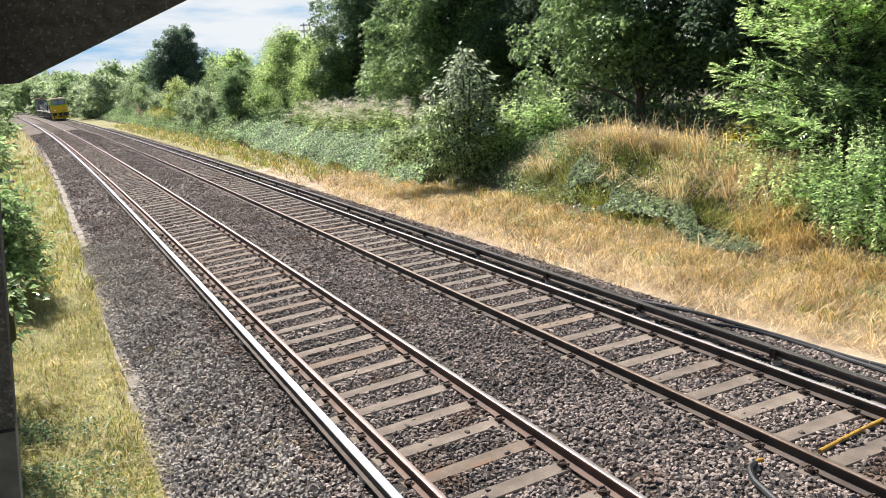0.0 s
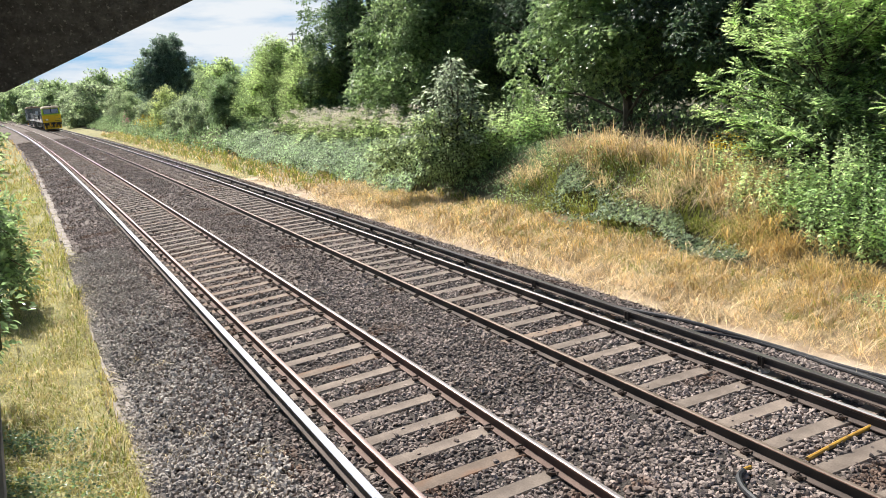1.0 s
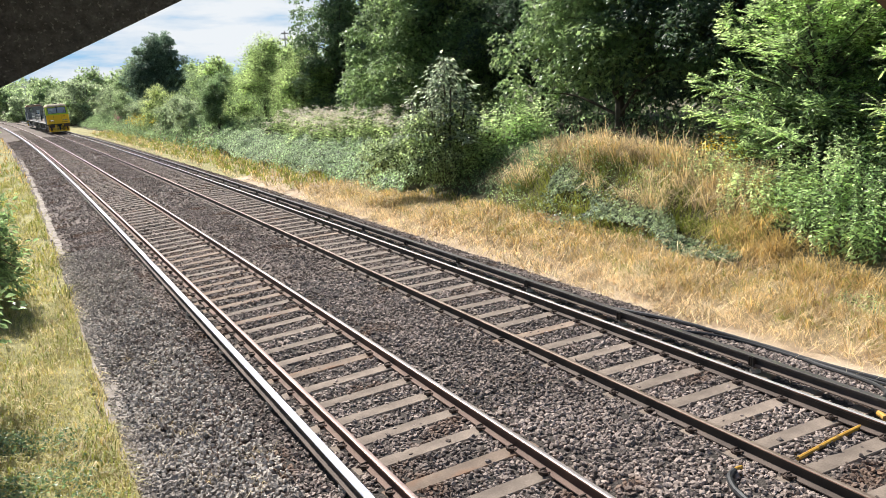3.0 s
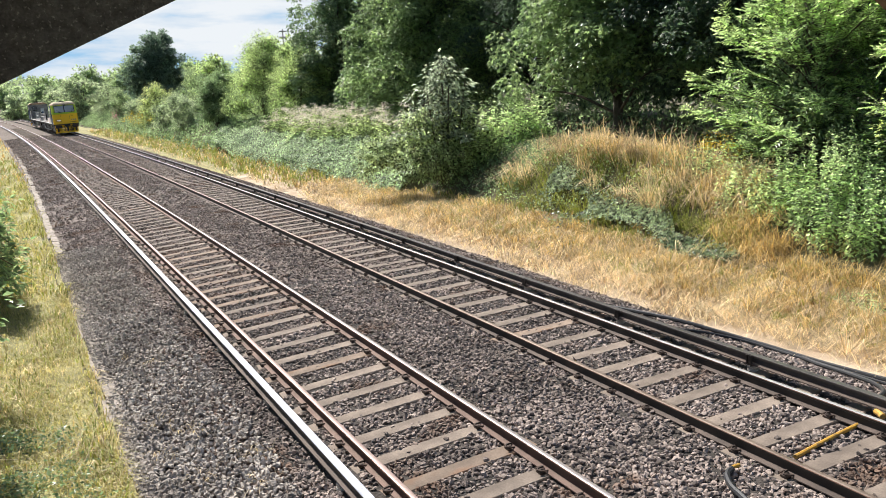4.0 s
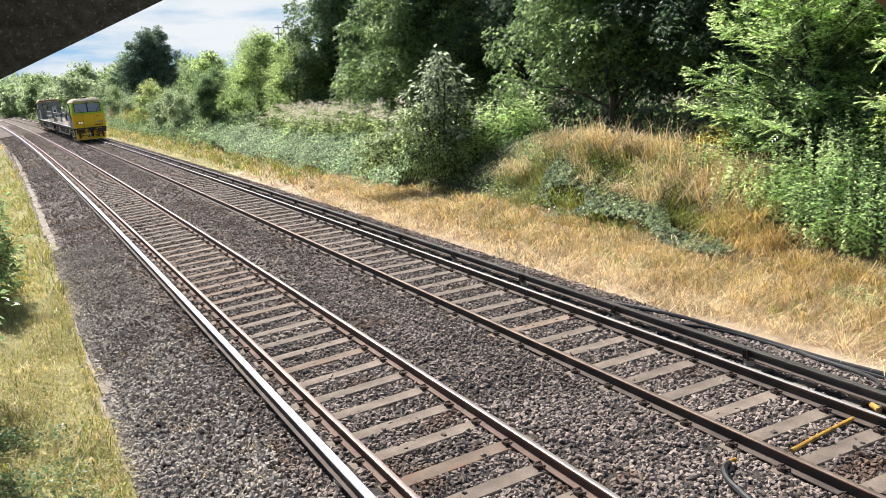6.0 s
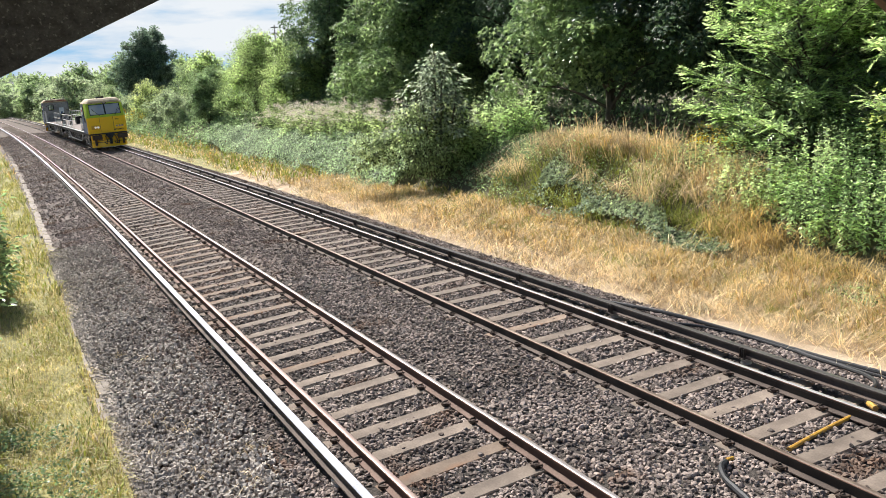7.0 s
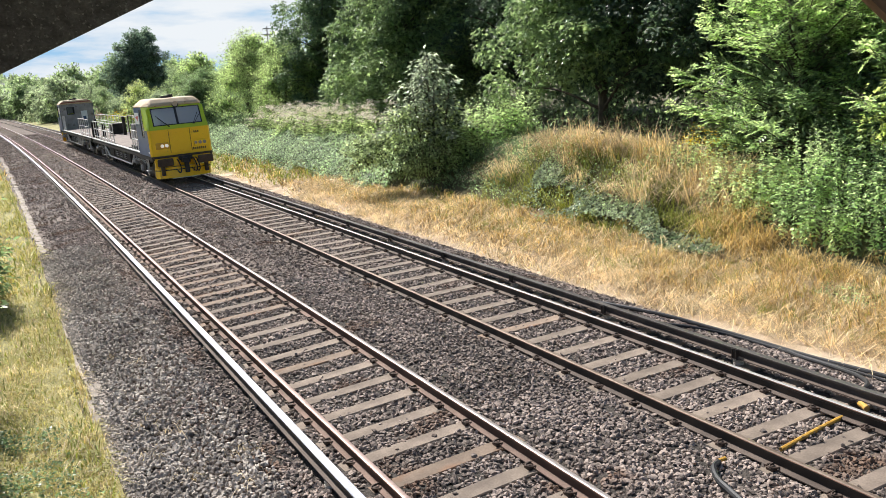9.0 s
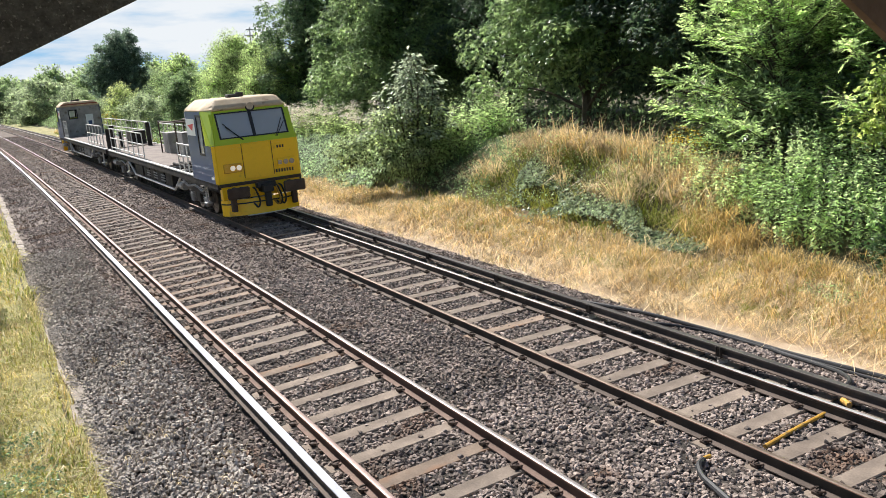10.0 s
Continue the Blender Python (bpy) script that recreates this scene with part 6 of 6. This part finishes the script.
# ---- kerb, cables and small things ----
def build_kerb():
    kerb = tagged(new("kerb"), "broken pale concrete edging slabs beside grass", "kerb", kind="structure")
    rnd = random.Random(12)
    shapes = []
    for k in range(5):
        bm = boxes((-0.09 - 0.012 * k, 0.09, -0.47, 0.47, -0.15, 0.0), soft=0.015)
        for v in bm.verts:
            v.co += Vector((rnd.uniform(-0.018, 0.018), rnd.uniform(-0.03, 0.03), rnd.uniform(-0.008, 0.008)))
        me = bpy.data.meshes.new("edging_slab")
        bm.to_mesh(me)
        bm.free()
        me.materials.append(KERB)
        shapes.append(me)
    s = 8.4
    while s < 75:
        if rnd.random() < (0 if s < 9.6 else 0.6 if s < 14 else 0.9 if s < 20 else 1.0):
            ob = new("edging_slab", shapes[rnd.randrange(5)])
            o = -3.02 + 0.005 * (s - 12) + rnd.uniform(-0.025, 0.025)
            x, y = along(s, o)
            ob.parent = kerb
            ob.matrix_basis = pose(float(x), float(y), (-0.318 if s < 16 else -0.338) + rnd.uniform(-0.03, 0.004), rnd.uniform(-1, 1), rnd.uniform(-4, 4), math.degrees(turn(s)) + rnd.uniform(-1.5, 1.5))
        s += rnd.uniform(0.91, 0.95)


build_kerb()


def lay(points, r, lift=0.02):
    """Places along the ground for a cable: rows of s and o."""
    out = []
    for s, o in points:
        x, y = along(s, o)
        out.append((float(x), float(y), float(max(bed_z(s, o), ground_z(s, o))) + r + lift))
    return bend(out, 8)


def cable(label, points, r, material=None, lift=0.02):
    bm = bmesh.new()
    pipe(bm, lay(points, r, lift), r, 8)
    return tagged(part("cable", bm, material or RUBBER, None), label, "cable", "trackside cables")


cable("thick black rubber cable lying on ballast", ((12.0, 4.98), (11.2, 5.3), (10.3, 5.66), (9.6, 5.92), (8.8, 6.12), (7.9, 6.22), (7.0, 6.34), (5.5, 6.5), (3.5, 6.7)), 0.036, lift=0.03)
cable("thick black rubber cable lying on ballast", ((10.0, 4.98), (9.6, 5.4), (9.1, 5.82), (8.5, 6.02), (7.6, 6.1), (6.6, 6.2), (5.2, 6.25), (3.5, 6.3)), 0.026, lift=0.03)
cable("black branch cable looping to the conductor rail", ((8.1, 6.02), (7.7, 5.9), (7.17, 5.86), (6.69, 5.67), (6.38, 5.40), (6.24, 5.08)), 0.03, lift=0.04)
cable("yellow sleeve on the branch cable", ((5.98, 4.70), (5.91, 4.67), (5.84, 4.63)), 0.036, ORANGE, 0.06)
cable("black hose end standing out of ballast", ((5.86, 2.30), (5.79, 2.16), (5.6, 2.02), (5.38, 1.94), (5.1, 1.84)), 0.034, lift=0.03)
cable("orange hose tip on ballast", ((5.86, 2.29), (5.88, 2.35), (5.88, 2.42)), 0.02, ORANGE, 0.05)


def build_conduit():
    a, b = along(5.81, 3.17), along(5.95, 4.40)
    bm = bmesh.new()
    pipe(bm, bend([(float(a[0]), float(a[1]), -0.125), (float(a[0] + b[0]) / 2, float(a[1] + b[1]) / 2 + 0.01, -0.10), (float(b[0]), float(b[1]), -0.075)], 6), 0.025, 8)
    tagged(part("conduit", bm, ORANGE, None), "orange-yellow plastic conduit across the track", "conduit")


build_conduit()


def build_pole():
    x, y = 50.5, 180.0
    pole = tagged(new("power_pole"), "distant wooden power pole with cross-arms", "power pole")
    pole.matrix_basis = pose(x, y, 0)
    bm = bmesh.new()
    rod(bm, (0, 0, 0), (0, 0, 16.9), 0.2, 8, 0.12)
    part("mast", bm, POLE, pole)
    for z, w in ((16.4, 0.8), (15.2, 0.8)):
        part("cross_arm", boxes((-w, w, -0.1, 0.1, z - 0.12, z + 0.12)), POLE, pole)


build_pole()


def build_sky_backdrop():
    """Far cloudy sky, a curved sheet beyond the hills."""
    rows, cols, far = 14, 40, 3000.0
    az, el = np.meshgrid(np.radians(np.linspace(-30, 85, cols)), np.radians(np.linspace(-2, 32, rows)), indexing="ij")
    v = np.stack([far * np.sin(az) * np.cos(el), far * np.cos(az) * np.cos(el), far * np.sin(el)], -1).reshape(-1, 3)
    a = (np.arange(cols - 1)[:, None] * rows + np.arange(rows - 1)).ravel()
    f = np.concatenate([np.stack([a, a + rows, a + rows + 1], 1), np.stack([a, a + rows + 1, a + 1], 1)])
    m = bpy.data.materials.new("cloudy_sky")
    m.use_nodes = True
    n, link = m.node_tree.nodes, m.node_tree.links.new
    n.remove(n["Principled BSDF"])
    place, shift, tex, ramp, glow = n.new("ShaderNodeTexCoord"), n.new("ShaderNodeMapping"), n.new("ShaderNodeTexNoise"), n.new("ShaderNodeValToRGB"), n.new("ShaderNodeEmission")
    shift.inputs["Scale"].default_value = (0.0011, 0.0011, 0.0055)
    shift.inputs["Location"].default_value = (0.3, 0.0, 0.35)
    tex.inputs["Scale"].default_value, tex.inputs["Detail"].default_value, tex.inputs["Roughness"].default_value = 1.6, 8, 0.55
    stops = ramp.color_ramp.elements
    stops[0].position, stops[0].color = 0.36, (0.33, 0.56, 0.80, 1)
    stops[1].position, stops[1].color = 0.53, (0.80, 0.84, 0.88, 1)
    extra = stops.new(0.44)
    extra.color = (0.62, 0.72, 0.83, 1)
    glow.inputs["Strength"].default_value = 0.64
    link(place.outputs["Object"], shift.inputs["Vector"])
    link(shift.outputs["Vector"], tex.inputs["Vector"])
    link(tex.outputs["Fac"], ramp.inputs["Fac"])
    link(ramp.outputs["Color"], glow.inputs["Color"])
    link(glow.outputs[0], n["Material Output"].inputs["Surface"])
    ob = tagged(stuff_part("backdrop", v, f, m), "pale blue sky with white summer clouds", "sky", kind="structure")
    ob.visible_shadow = False


build_sky_backdrop()


# ---- movement ----
def train_at(t):
    """Metres along the line of the leading vehicle's nose."""
    return 156.0 - 11.4805 * t - 0.2773 * t * t + 0.011515 * t ** 3


SHIFT = 0.17


def unit_pose(s):
    x, y = along(s, SP + SHIFT)
    return pose(float(x), float(y), LIFT, 0, -math.degrees(CANT_B / GAUGE), math.degrees(turn(s + UNIT / 2)))


def motions():
    steps = [k / 2 for k in range(21)]
    walk(front_unit, [(t, unit_pose(train_at(t))) for t in steps])
    walk(rear_unit, [(t, unit_pose(train_at(t) + UNIT + 0.7)) for t in steps])
    for w, y in front_wheels + rear_wheels:
        rows = [(k / FPS, pose(0, y, 0.41, (train_at(0) - train_at(k / FPS)) / 0.41 * 57.2958)) for k in range(301)]
        walk(w, rows)


motions()
